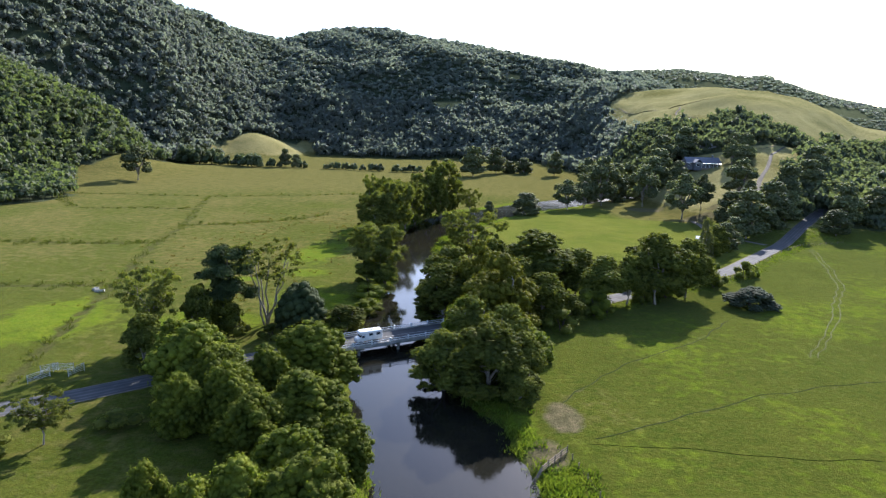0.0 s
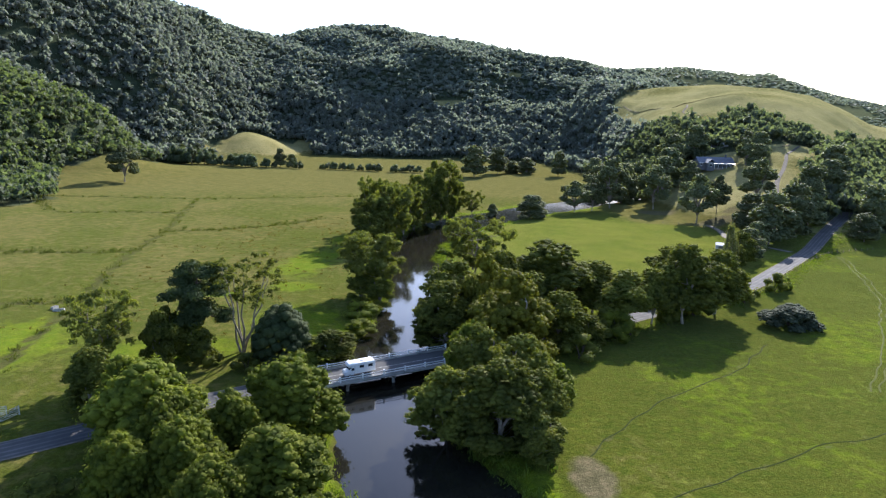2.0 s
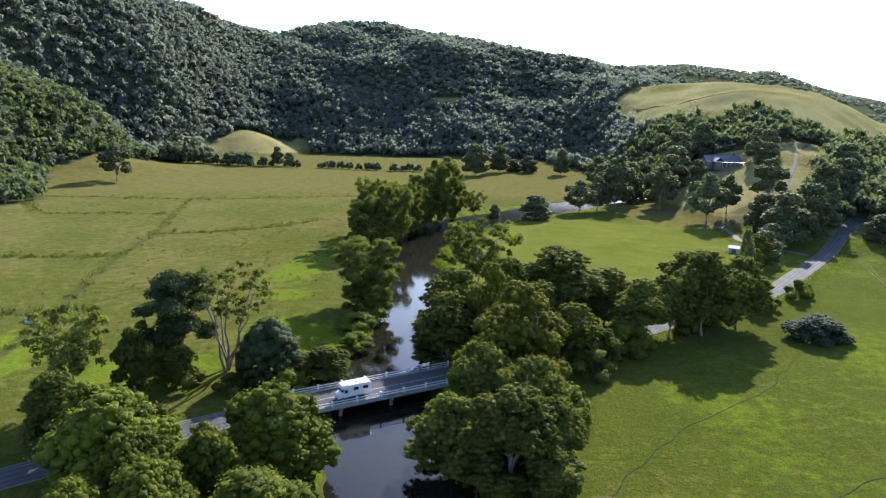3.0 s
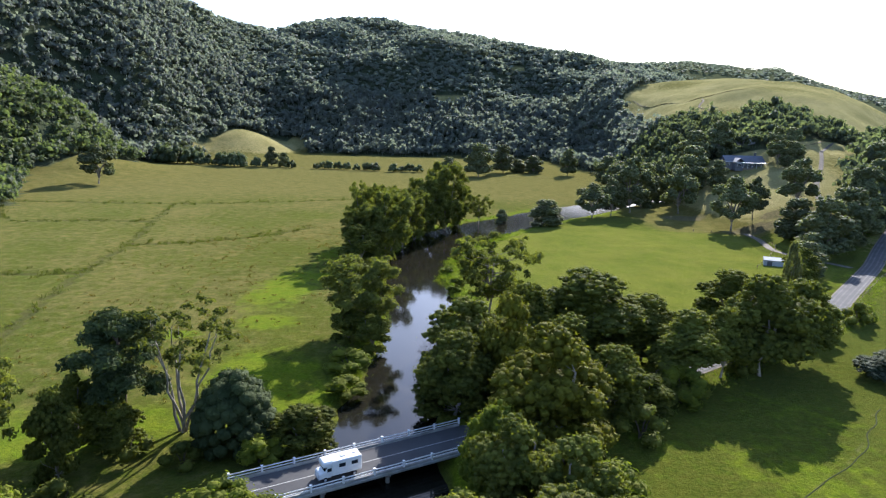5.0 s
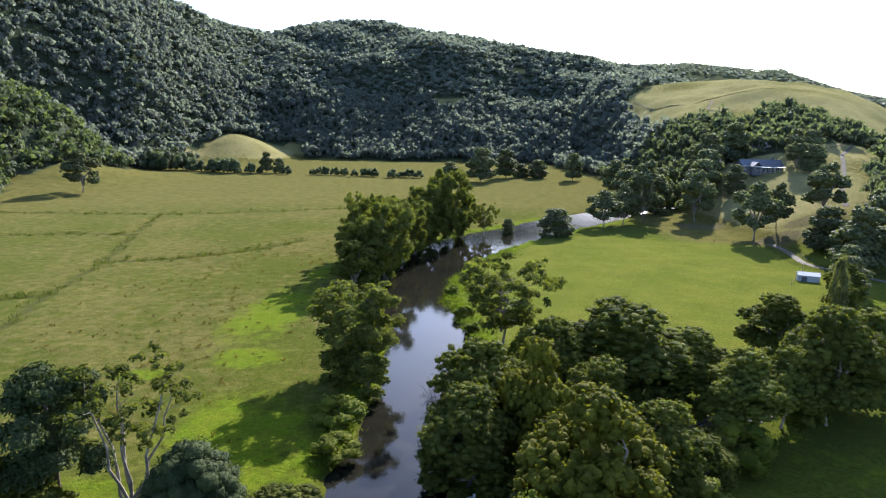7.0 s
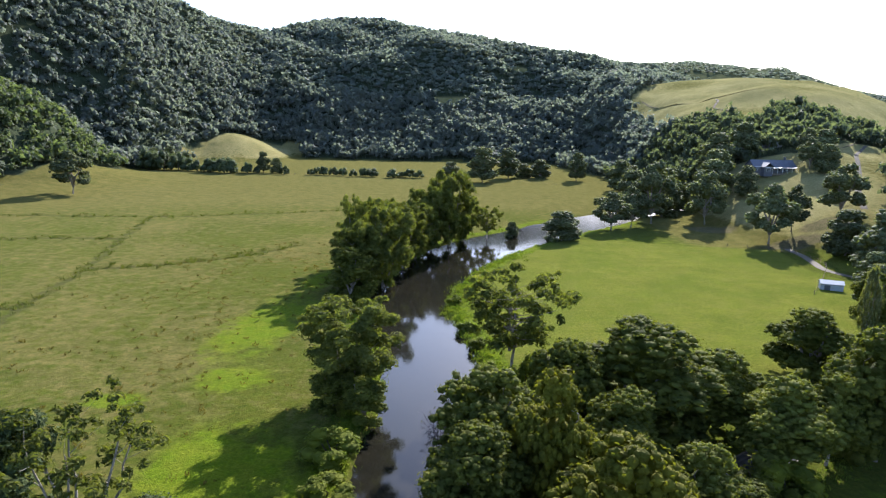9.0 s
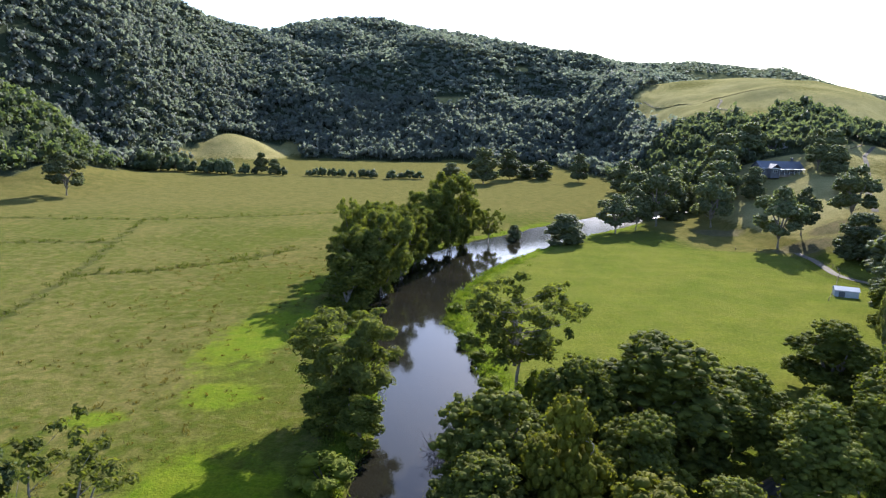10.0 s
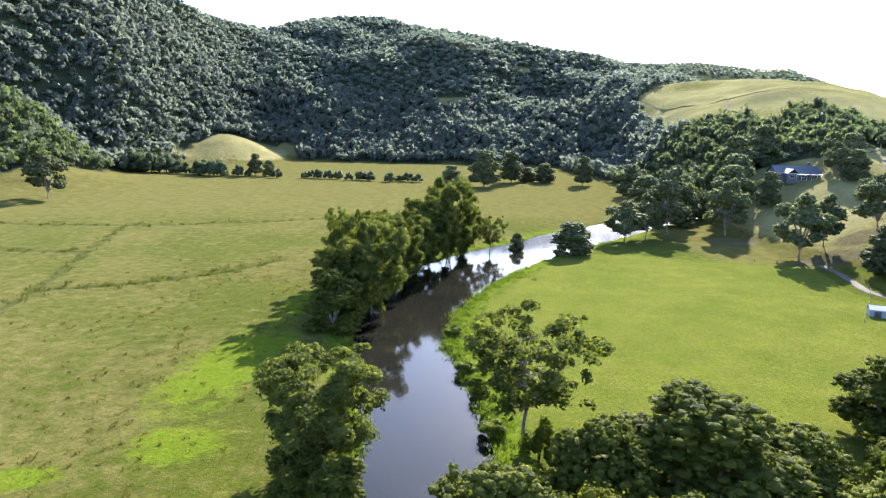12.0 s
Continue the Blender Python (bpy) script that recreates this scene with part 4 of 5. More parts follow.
GUM = "grey-green gum tree with rounded leaf clumps"
patterns = {
    "gum_a": gum_pattern(11, bottom=0.06, rings=4, gap=0.3, label=GUM + " on the riverbank"),
    "gum_b": gum_pattern(12, bottom=0.04, rings=4, gap=0.25, lobe=(0.32, 0.42), label=GUM + " on the riverbank"),
    "gum_c": gum_pattern(13, bottom=0.02, rings=5, gap=0.3, lobe=(0.28, 0.4), label=GUM + " beside the river"),
    "dome_a": gum_pattern(21, bottom=0.18, lobe=(0.34, 0.44), gap=0.12, tuft=(0.55, 0.9), cards=17, leaf=0.25, label="broad dense dark green gum tree beside the road"),
    "dome_b": gum_pattern(22, bottom=0.28, gap=0.15, lobe=(0.34, 0.44), label="broad dark gum tree with a domed crown"),
    "gold": gum_pattern(31, bottom=0.0, rings=4, gap=0.05, lobe=(0.26, 0.36), tuft=(0.6, 0.95), flat=1.35, material=LEAF_GOLD, label="yellow-green gum tree, leafy to the ground"),
    "thin_a": open_pattern(41, "open gum tree with pale bare limbs", clusters=46, tuft=(0.55, 1.15), core=0.5, low=0.34),
    "grove_a": open_pattern(45, "airy gum tree with layered leaf clumps on the riverbank", stems=2, low=0.10, clusters=44, tuft=(0.9, 1.7), core=0.7),
    "grove_b": open_pattern(46, "airy gum tree with layered leaf clumps on the riverbank", stems=3, low=0.16, clusters=38, tuft=(0.9, 1.7), core=0.7),
    "thin_b": open_pattern(42, "gum tree with several slender stems and thin foliage", stems=6, low=0.52, clusters=22, tuft=(0.45, 0.85), core=0.4),
    "far_a": gum_pattern(51, bottom=0.10, gap=0.2, tuft=(0.8, 1.3), cards=6, leaf=0.5, material=LEAF_FAR_HAZE, label="gum tree standing in dry pasture"),
    "far_b": gum_pattern(52, bottom=0.0, rings=4, gap=0.15, tuft=(0.8, 1.3), cards=6, leaf=0.5, material=LEAF_FAR_HAZE, label="leafy dark green gum tree"),
    "far_c": gum_pattern(53, bottom=0.24, gap=0.25, lobe=(0.28, 0.4), tuft=(0.7, 1.15), cards=7, leaf=0.45, material=LEAF_FAR_HAZE, heart=0.6, label="spreading gum tree with a bare lower trunk"),
    "wattle_a": bushy_pattern(61, LEAF_WATTLE, "bushy bright green wattle tree by the water"),
    "wattle_b": bushy_pattern(62, LEAF_WATTLE, "bushy bright green wattle tree by the water"),
    "pine": pine_pattern(71, "tall dark pine tree with a layered crown"),
    "cypress": dome_pattern(72, "dense dark dome-shaped cypress tree"),
    "poplar": poplar_pattern(73, "pale slender poplar beside the road"),
    "shrub_a": shrub_pattern(81, LEAF_GUM, "dark green rounded shrub"),
    "shrub_f": shrub_pattern(84, LEAF_SLOPE, "dark rounded shrub along the paddock fence", n=22),
    "shrub_b": shrub_pattern(82, LEAF_SEDGE, "silver-grey rounded bush in the pasture", n=18, fine=True),
    "shrub_g": shrub_pattern(83, LEAF_WATTLE, "leafy green riverside shrub"),
    "snag": snag_pattern(91, "bare reddish dead willow twigs at the water's edge"),
}
used = set()


def plant(kind, x, y, h, r, group="", turn=None, sink=0.0, label=""):
    """A tree of that kind, h tall and r in radius, on the ground at x, y."""
    rng = random.Random(hash((round(x * 10), round(y * 10))) & 0xFFFF)
    w = rng.uniform(0, 360) if turn is None else turn
    m = pose(x, y, ground_at(x, y) - sink, 0, 0, w) @ Matrix.Diagonal((r / REF_R, r / REF_R * rng.uniform(0.92, 1.08), 1.06 * h / REF_H, 1))
    src = patterns[kind]
    if kind in used:
        ob = copy_thing(src, m @ Matrix.Diagonal([1 / k for k in src.scale] + [1]))
    else:
        used.add(kind)
        ob = src
        ob.matrix_basis = m
    return tagged(ob, label, group=group)


# trees by the river on the near left: kind, place, height, radius
for row in (("wattle_a", -44, 110, 13, 9.0), ("wattle_b", -23.8, 116.5, 11.5, 8.6), ("wattle_b", -34, 98, 10.5, 6.5), ("wattle_a", -21.5, 97, 9.5, 8.3), ("wattle_b", -13.5, 86, 8.0, 5.2),
            ("wattle_b", -15, 70, 11, 7.3), ("wattle_a", -23.5, 70, 10, 5.4), ("wattle_b", -28, 67, 9, 4.5), ("wattle_a", -36, 72, 8, 3.6), ("wattle_a", -28, 58, 9.5, 6.0), ("wattle_a", -9, 58, 9, 5.5)):
    plant(*row, group="riverside wattles")
for row in (("gum_c", -58.5, 121, 11, 5.0), ("thin_a", -63, 134.5, 17, 6.4), ("gum_b", -54, 136.5, 13.5, 3.6), ("pine", -51.3, 150.5, 19, 8.6), ("gum_a", -51, 146, 9, 4.6), ("gum_b", -57.5, 147, 11, 4.0), ("thin_b", -42.5, 151.5, 20.5, 10), ("cypress", -33.2, 147.3, 12, 7.2),
            ("shrub_a", -47.5, 143, 5, 3.4), ("gum_a", -22.5, 147, 7, 5.5), ("shrub_g", -28, 142.5, 5, 4.0), ("shrub_a", -39, 141, 4, 3.2), ("shrub_a", -49, 128, 5, 4.0), ("thin_a", -60.5, 90, 8, 4.4), ("shrub_a", -67, 87, 3.5, 3.5), ("shrub_a", -52, 96.5, 3, 4.0)):
    plant(*row, group="roadside trees")

for row in (("wattle_b", -38, 104, 11, 6.5), ("wattle_a", -30.5, 107, 10, 5.5), ("wattle_a", -28, 89.5, 9.5, 6), ("wattle_b", -41, 95, 9.5, 5.5), ("wattle_b", -20, 80, 9, 6), ("wattle_a", -50, 116, 11, 6)):
    plant(*row, group="riverside wattles")

# left bank beyond the bridge
for row in (("grove_a", -20, 199, 18, 9.0), ("gum_b", -16.5, 191, 8, 4.2), ("gum_b", -22.5, 194, 8, 4.2), ("shrub_g", -20, 178, 4.5, 5), ("shrub_g", -19, 168, 3.5, 4), ("gum_a", -29, 263, 14.5, 8.5), ("grove_b", -26, 274, 19, 8), ("grove_b", -21, 280, 25, 9), ("thin_a", -31, 290, 25, 5.5),
            ("grove_a", -26, 297, 23, 8.4), ("grove_b", -17, 306, 21, 8), ("grove_a", -13, 322, 20, 8), ("grove_b", 0, 347, 31, 10.5), ("grove_a", -7, 338, 26, 8.5)):
    plant(*row, group="river grove")
for row in (("grove_a", 6, 358, 21, 7), ("thin_a", 17, 364, 16, 6), ("grove_a", -24, 315, 21, 7), ("grove_a", -30, 278, 17, 7), ("shrub_a", -18, 318, 12, 6), ("far_b", 29, 373, 8.5, 3.6), ("grove_b", -33, 305, 16, 6), ("grove_a", -14, 335, 18, 7)):
    plant(*row, group="river grove")

# right bank and along the road
for row in (("gum_b", 1.8, 118, 14, 6.8), ("gum_c", 10.5, 114, 14, 7.4), ("gold", 15.5, 145, 18.5, 10.0), ("wattle_b", 5.8, 137, 12, 5.2), ("gum_b", 7.5, 128, 15, 6.5), ("gum_b", 14.5, 125, 14.5, 6.5), ("gum_c", 17, 117, 11, 5), ("gum_b", 15.5, 109, 8, 4.4), ("gum_c", 1.2, 159.5, 14.5, 7.6), ("gum_b", 3.6, 172, 17.5, 9.2), ("dome_a", 29.5, 186, 18.6, 13.2),
            ("dome_b", 42, 187, 13.3, 8.4), ("gold", 11, 163, 18, 6.5), ("thin_a", 10.5, 206, 22, 10.5)):
    plant(*row, group="right bank trees")
for row in (("shrub_g", 12.5, 203, 8, 3.4), ("shrub_g", 8.5, 191, 8, 4.5), ("gum_a", 22, 170, 14, 7), ("gum_c", 16, 182, 17, 7), ("gum_a", 28, 158, 12.5, 6.5), ("shrub_g", 22, 133, 7, 5), ("shrub_g", 6, 213, 3, 2.8), ("shrub_g", 4.8, 228, 2.8, 2.6), ("shrub_g", 2.4, 240, 2.6, 2.6), ("shrub_g", 0.6, 262, 2.4, 2.6)):
    plant(*row, group="right bank trees")
for row in (("dome_b", 64, 179, 19.5, 9.2), ("dome_b", 47, 175, 13.3, 8.2), ("dome_b", 76, 188, 17, 8.5), ("gum_a", 35, 160, 7, 4.5), ("dome_b", 55, 177, 13.5, 6.5), ("gum_a", 69, 190, 9, 5), ("shrub_a", 31, 152, 6, 5), ("dome_a", 72, 212, 13.5, 8.5)):
    plant(*row, group="road trees")
for row in (("shrub_b", 92.5, 180, 6.2, 7.6), ("poplar", 102.5, 240, 16, 3.4), ("poplar", 105.6, 243, 12.5, 2.8), ("gum_a", 114, 255, 12, 6), ("gum_b", 109, 247, 9, 4), ("far_a", 193, 303, 12, 7.6)):
    plant(*row, group="road trees")
under = random.Random(12)
for k in range(30):
    q = under.uniform(0.08, 0.5)
    i = int(q * len(ROAD_E))
    d = ROAD_E[i + 1] - ROAD_E[i]
    d = d / np.linalg.norm(d)
    o = under.choice((-1, 1)) * under.uniform(5.4, 9.0)
    hh = under.uniform(3.5, 8.0)
    plant("shrub_a" if under.random() < 0.6 else "shrub_g", float(ROAD_E[i][0] - d[1] * o), float(ROAD_E[i][1] + d[0] * o), hh, hh * under.uniform(0.5, 0.8), group="undergrowth", label="dark undergrowth shrub beneath the roadside gums")
plant("snag", -3.0, 187, 6.0, 4.6, label="bare reddish dead willow leaning over the water")
plant("snag", 2.2, 186, 6.0, 4.0)
plant("snag", 4.6, 197, 4.0, 3.0)

# the rise on the far right, round the house
for row in (("far_b", 49.4, 361.5, 12.5, 9), ("far_c", 138, 357, 25, 11.5), ("far_c", 173, 366, 23, 10), ("far_c", 105, 412, 31, 12.5), ("far_c", 79, 391, 18, 10), ("far_c", 131, 408, 26, 10.5), ("far_c", 92, 402, 20, 8), ("far_c", 151, 364, 20, 7),
            ("far_a", 147, 298, 22, 11), ("far_b", 165, 313, 22, 10), ("far_b", 134, 284, 12, 6), ("far_a", 184, 336, 23, 10), ("far_b", 152, 327, 17, 9), ("far_b", 210, 362, 22, 11), ("far_b", 177, 321, 15, 8), ("far_a", 208, 322, 20, 10), ("far_b", 228, 326, 20, 10), ("far_b", 250, 330, 20, 11), ("far_b", 122, 265, 12, 6)):
    plant(*row, group="hillside gums")
for row in (("far_c", 203, 446, 17, 7), ("far_c", 211, 463, 17, 7), ("far_b", 205, 434, 15, 7), ("far_b", 216, 456, 17, 8), ("far_b", 155, 455, 24, 11), ("far_b", 147, 440, 24, 11), ("far_b", 165, 480, 26, 12), ("far_b", 186, 490, 22, 11), ("far_a", 138, 470, 26, 11),
            ("far_b", 246, 420, 18, 10), ("far_b", 120, 440, 26, 12), ("far_a", 192, 405, 9, 5), ("far_b", 112, 470, 24, 11), ("far_b", 160, 428, 16, 7)):
    plant(*row, group="house garden trees")
for row in (("far_b", -262, 664, 18, 8), ("far_a", -246, 660, 19, 8), ("far_b", -232, 662, 15, 6), ("far_a", -205, 656, 11, 5), ("far_a", -160, 650, 17, 7), ("far_b", -148, 648, 13, 6)):
    plant(*row, group="fence shrubs", label="dark gum tree in the fence belt")
for row in (("far_b", -292, 508, 9, 6), ("far_a", -276, 528, 9, 6), ("far_b", -305, 520, 12, 7)):
    plant(*row, group="spur trees", label="low gum tree on the grassy spur")
plant("far_c", -226, 472, 25, 11.5, label="lone gum tree on the edge of the paddock")

# a belt of shrubs along the far paddock fence
rng = random.Random(5)
x = -262.0
while x < -20:
    if not -155 < x < -146 and rng.random() < 0.86:
        big = rng.random()
        y = 652 - 0.09 * (x + 290) + rng.uniform(-5, 5)
        tall = rng.uniform(11, 20) if x < -226 else rng.uniform(7, 15) if x < -165 and big > 0.3 else rng.uniform(4.5, 9)
        plant("shrub_f", x, y, tall, tall * (rng.uniform(0.45, 0.65) if tall > 11.5 else rng.uniform(0.5, 0.8)), group="fence shrubs")
    x += rng.uniform(3, 7) if x < -170 else rng.uniform(4, 10)
for row in (("far_a", 30, 600, 26, 14), ("far_a", 55, 640, 24, 12), ("far_b", 5, 628, 14, 9), ("far_b", 84, 648, 16, 11), ("far_a", 112, 630, 22, 9), ("far_b", 130, 560, 22, 11), ("far_b", 70, 655, 12, 9), ("far_b", 150, 600, 16, 10)):
    plant(*row, group="far paddock trees")


# ---- forest on the hills ----
def forest_template(rng, pads, cards, card):
    """A unit crown: lumps of leaf sprays over small dark hearts, on a pale stem."""
    vs, fs, k = [], [], 0
    for q in range(pads):
        d = shell(rng, 1, -0.2)[0] if q else np.array([0, 0, 0.3])
        r = rng.uniform(0.34, 0.56)
        c = d * [0.62, 0.62, 0.42] + [0, 0, 0.5]
        iv = ICO1[0] * rng.uniform(0.75, 1.15, (len(ICO1[0]), 1)) * r * 0.5 + c
        vs.append(iv)
        fs.append(ICO1[1] + k)
        k += len(iv)
        e = shell(rng, cards, -0.4)
        lv, lf = leaves(rng, c + e * [1, 1, 0.85] * r * rng.uniform(0.5, 1.2, (cards, 1)), e + [0, 0, 0.35], card, 1.3, 0.5)
        vs.append(lv)
        fs += [lf[:, [0, 1, 2]] + k, lf[:, [0, 2, 3]] + k]
        k += len(lv)
    sv = np.array([(0.05, 0, -0.3), (-0.03, 0.05, -0.3), (-0.03, -0.05, -0.3), (0, 0, 0.5)])
    fs.append(np.array([(0, 1, 3), (1, 2, 3), (2, 0, 3)]) + k)
    vs.append(sv)
    return np.concatenate(vs), np.concatenate(fs)


def build_forest(name, label, near, far, step, pads, cards, radius, seed, az_range, material, card=0.27, stretch=(1.0, 1.45)):
    rng = np.random.default_rng(seed)
    pts = []
    r = near
    while r < far:
        n = int(radians(az_range[1] - az_range[0]) * r / step)
        az = np.radians(az_range[0] + (az_range[1] - az_range[0]) * (np.arange(n) + rng.uniform(-0.45, 0.45, n)) / n)
        rr = r + rng.uniform(-0.5, 0.5, n) * step
        pts.append(np.c_[np.sin(az) * rr, np.cos(az) * rr])
        r += step * 0.72
    pts = np.concatenate(pts)
    pts = pts[woods(pts[:, 0], pts[:, 1]) > 0.5]
    # the forest stops a little behind the crest
    az = np.degrees(np.arctan2(pts[:, 0], pts[:, 1]))
    pts = pts[(np.hypot(pts[:, 0], pts[:, 1]) < np.interp(az, RANGE_A[:, 0], RANGE_A[:, 2]) + 55) | (az > 9)]
    pts = pts[rng.random(len(pts)) > 0.03]
    z = height(pts[:, 0], pts[:, 1])
    temps = [forest_template(rng, pads, cards, card) for _ in range(8)]
    which = rng.integers(0, 8, len(pts))
    V, Fc, k = [], [], 0
    for i, (x, y) in enumerate(pts):
        tv, tf = temps[which[i]]
        s = radius * rng.uniform(0.7, 1.25)
        t = s * rng.uniform(*stretch)
        w = rng.uniform(0, 6.283)
        c, sn = math.cos(w), math.sin(w)
        v = np.c_[(tv[:, 0] * c - tv[:, 1] * sn) * s + x, (tv[:, 0] * sn + tv[:, 1] * c) * s + y, tv[:, 2] * t + z[i]]
        V.append(v)
        Fc.append(tf + k)
        k += len(v)
    V, Fc = np.concatenate(V), np.concatenate(Fc)
    me = bpy.data.meshes.new(name)
    me.vertices.add(len(V))
    me.vertices.foreach_set("co", V.ravel())
    me.loops.add(Fc.size)
    me.loops.foreach_set("vertex_index", Fc.ravel().astype(np.int32))
    me.polygons.add(len(Fc))
    me.polygons.foreach_set("loop_start", np.arange(0, Fc.size, 3, dtype=np.int32))
    me.polygons.foreach_set("use_smooth", np.ones(len(Fc), dtype=bool))
    me.materials.append(material)
    me.update(calc_edges=True)
    return tagged(new(name, me), label, "forest", kind="stuff")


build_forest("hill_forest", "dense green gum forest on the near slopes", 370, 700, 7.4, 3, 13, 7.6, 7, (-42, -20), LEAF_SLOPE, 0.25)
build_forest("hill_forest", "gum forest behind the farmhouse, greyed by haze in its colour", 370, 690, 7.6, 3, 15, 7.4, 17, (9, 40), LEAF_MID_HAZE, 0.26)
# the slopes and ridges from here on carry haze in their leaf colour
build_forest("hill_forest", "grey-green gum forest on the middle slopes, haze mixed into its colour", 690, 1000, 8.6, 3, 10, 9.6, 27, (-40, 19), LEAF_HILL_HAZE, 0.27, (0.95, 1.3))
build_forest("hill_forest", "dense grey-green gum forest on the high ridge, haze mixed into its colour", 1000, 1430, 9.8, 2, 7, 10.0, 8, (-36, 20), LEAF_HILL_HAZE, 0.31, (0.75, 1.05))
build_forest("far_forest", "far wooded ridge behind the hill pastures", 1750, 2320, 17, 1, 5, 15, 9, (8, 42), LEAF_HILL_HAZE, 0.5, (0.3, 0.42))


# ---- grass, weeds and reeds ----
def tufts(name, label, places, heights, blades, spread, material, seed, lean=0.5):
    """Clumps of thin blades at the places, one mesh."""
    rng = np.random.default_rng(seed)
    n = len(places)
    z = height(places[:, 0], places[:, 1])
    k = blades
    base = np.repeat(np.c_[places, z], k, 0) + np.c_[rng.normal(0, 1, (n * k, 2)) * np.repeat(spread, k)[:, None], np.full(n * k, -0.05)]
    h = np.repeat(heights, k) * rng.uniform(0.6, 1.3, n * k)
    w = rng.uniform(0, 6.283, n * k)
    side = np.c_[np.cos(w), np.sin(w), np.zeros(n * k)] * (0.085 * h + 0.03)[:, None]
    tip = base + np.c_[rng.normal(0, lean, (n * k, 2)) * h[:, None], h]
    mid = base * 0.5 + tip * 0.5 + np.c_[np.zeros((n * k, 2)), 0.12 * h]
    v = np.stack([base - side * 0.6, base + side * 0.6, mid + side, tip, mid - side], 1).reshape(-1, 3)
    f = np.arange(5 * n * k).reshape(-1, 5)
    return tagged(new(name, mesh_of(name, v, f.tolist(), material)), label, "grass", kind="stuff")


rng = np.random.default_rng(3)
# rank grass along the banks
u = rng.uniform(0.03, 0.80, 2600)
i = (u * (len(RIVER) - 1)).astype(int)
dd = np.gradient(RIVER, axis=0)
dd /= np.linalg.norm(dd, axis=1)[:, None]
nn = np.c_[-dd[:, 1], dd[:, 0]]
sgn = np.where(rng.random(2600) < 0.62, -1, 1)
bank = RIVER[i] + nn[i] * (sgn * (RIVER_HALF[i] + 0.5 + rng.gamma(1.6, 1.3, 2600)))[:, None] + rng.normal(0, 1, (2600, 2))
keep = (np.hypot(bank[:, 0] - BRIDGE[0], bank[:, 1] - BRIDGE[1]) > 24) & (bank[:, 1] > 40) & ((bank[:, 1] < 335) | (rng.random(len(bank)) < 0.12))
bank = bank[keep]
tufts("bank_grass", "tall rank green grass along the riverbank", bank, rng.uniform(0.3, 0.9, len(bank)), 18, rng.uniform(0.5, 1.0, len(bank)), LEAF_GRASS, 4)
# weeds scattered over the river paddock
w = np.c_[rng.normal(-62, 24, 900), rng.uniform(160, 340, 900)]
w = w[(wave(w[:, 0], w[:, 1], 40, 1.0) > -0.2) & (w[:, 0] < -27)]
tufts("paddock_weeds", "brown dry weeds scattered over the paddock", w, rng.uniform(0.2, 0.6, len(w)), 10, rng.uniform(0.2, 0.5, len(w)), LEAF_WEED, 5)
# tussocks along the ditches
t = np.concatenate([d[rng.integers(0, len(d), 260)] + rng.normal(0, 1, (260, 2)) * [1.3, 2.6] for d in DITCHES])
t = t[rng.random(len(t)) < 0.55]
tufts("ditch_rushes", "dark rushes along the paddock ditches", t, rng.uniform(0.4, 1.15, len(t)), 9, rng.uniform(0.3, 0.8, len(t)), leafy("dark_rushes", (0.06, 0.075, 0.022), (0.09, 0.095, 0.032)), 6)
# lush verge of the road and the weedy corner by the stock ramp
v = ROAD_E[rng.integers(0, len(ROAD_E) - 4, 700)] + rng.normal(0, 1, (700, 2)) * 1.2
d, _, side = along(v[:, 0], v[:, 1], ROAD_E, np.zeros(len(ROAD_E)))
nrm = np.array([0.62, -0.78])
v = v + nrm * rng.uniform(5.0, 8.0, 700)[:, None]
corner = np.c_[rng.uniform(15, 25, 420), rng.uniform(64, 88, 420)]
v = np.concatenate([v, corner[corner[:, 0] > 16 + 0.02 * (88 - corner[:, 1])]])
tufts("verge_grass", "lush long grass on the road verge", v, rng.uniform(0.25, 0.6, len(v)), 9, rng.uniform(0.4, 0.8, len(v)), LEAF_GRASS, 7)


# ---- fences ----
def fence(line, gap, tall, label, group, rails=0, wires=3, material=None, start=0.0):
    """Posts along the line with wires or rails between them."""
    pts = spline(line, gap)
    f = thing("fence", label, "fence", Matrix.Translation((pts[0][0], pts[0][1], 0)), group)
    o = Vector((pts[0][0], pts[0][1], 0))
    me = boxed("post", material or MAT_TIMBER, (0, 0, tall / 2 - 0.15, 0.14, 0.14, tall + 0.3, 0.02))
    top = []
    for x, y in pts:
        z = ground_at(x, y)
        p = part("post", me, f)
        p.location = Vector((x, y, z)) - o
        top.append(Vector((x, y, z)) - o)
    for k in range(wires):
        pile = Pile()
        pile.add(*tube([q + Vector((0, 0, tall * (0.35 + 0.3 * k))) for q in top], [0.012] * len(top), 3))
        part("wire", pile.mesh("wire", MAT_TIMBER), f, "thin fence wire")
    for k in range(rails):
        pile = Pile()
        for a, b in zip(top, top[1:]):
            lift = Vector((0, 0, tall * (k + 0.7) / (rails + 0.3)))
            pile.add(*tube([a + lift, b + lift], [0.085, 0.085], 4))
        part("rail", pile.mesh("rail", material or MAT_TIMBER), f)
    return f


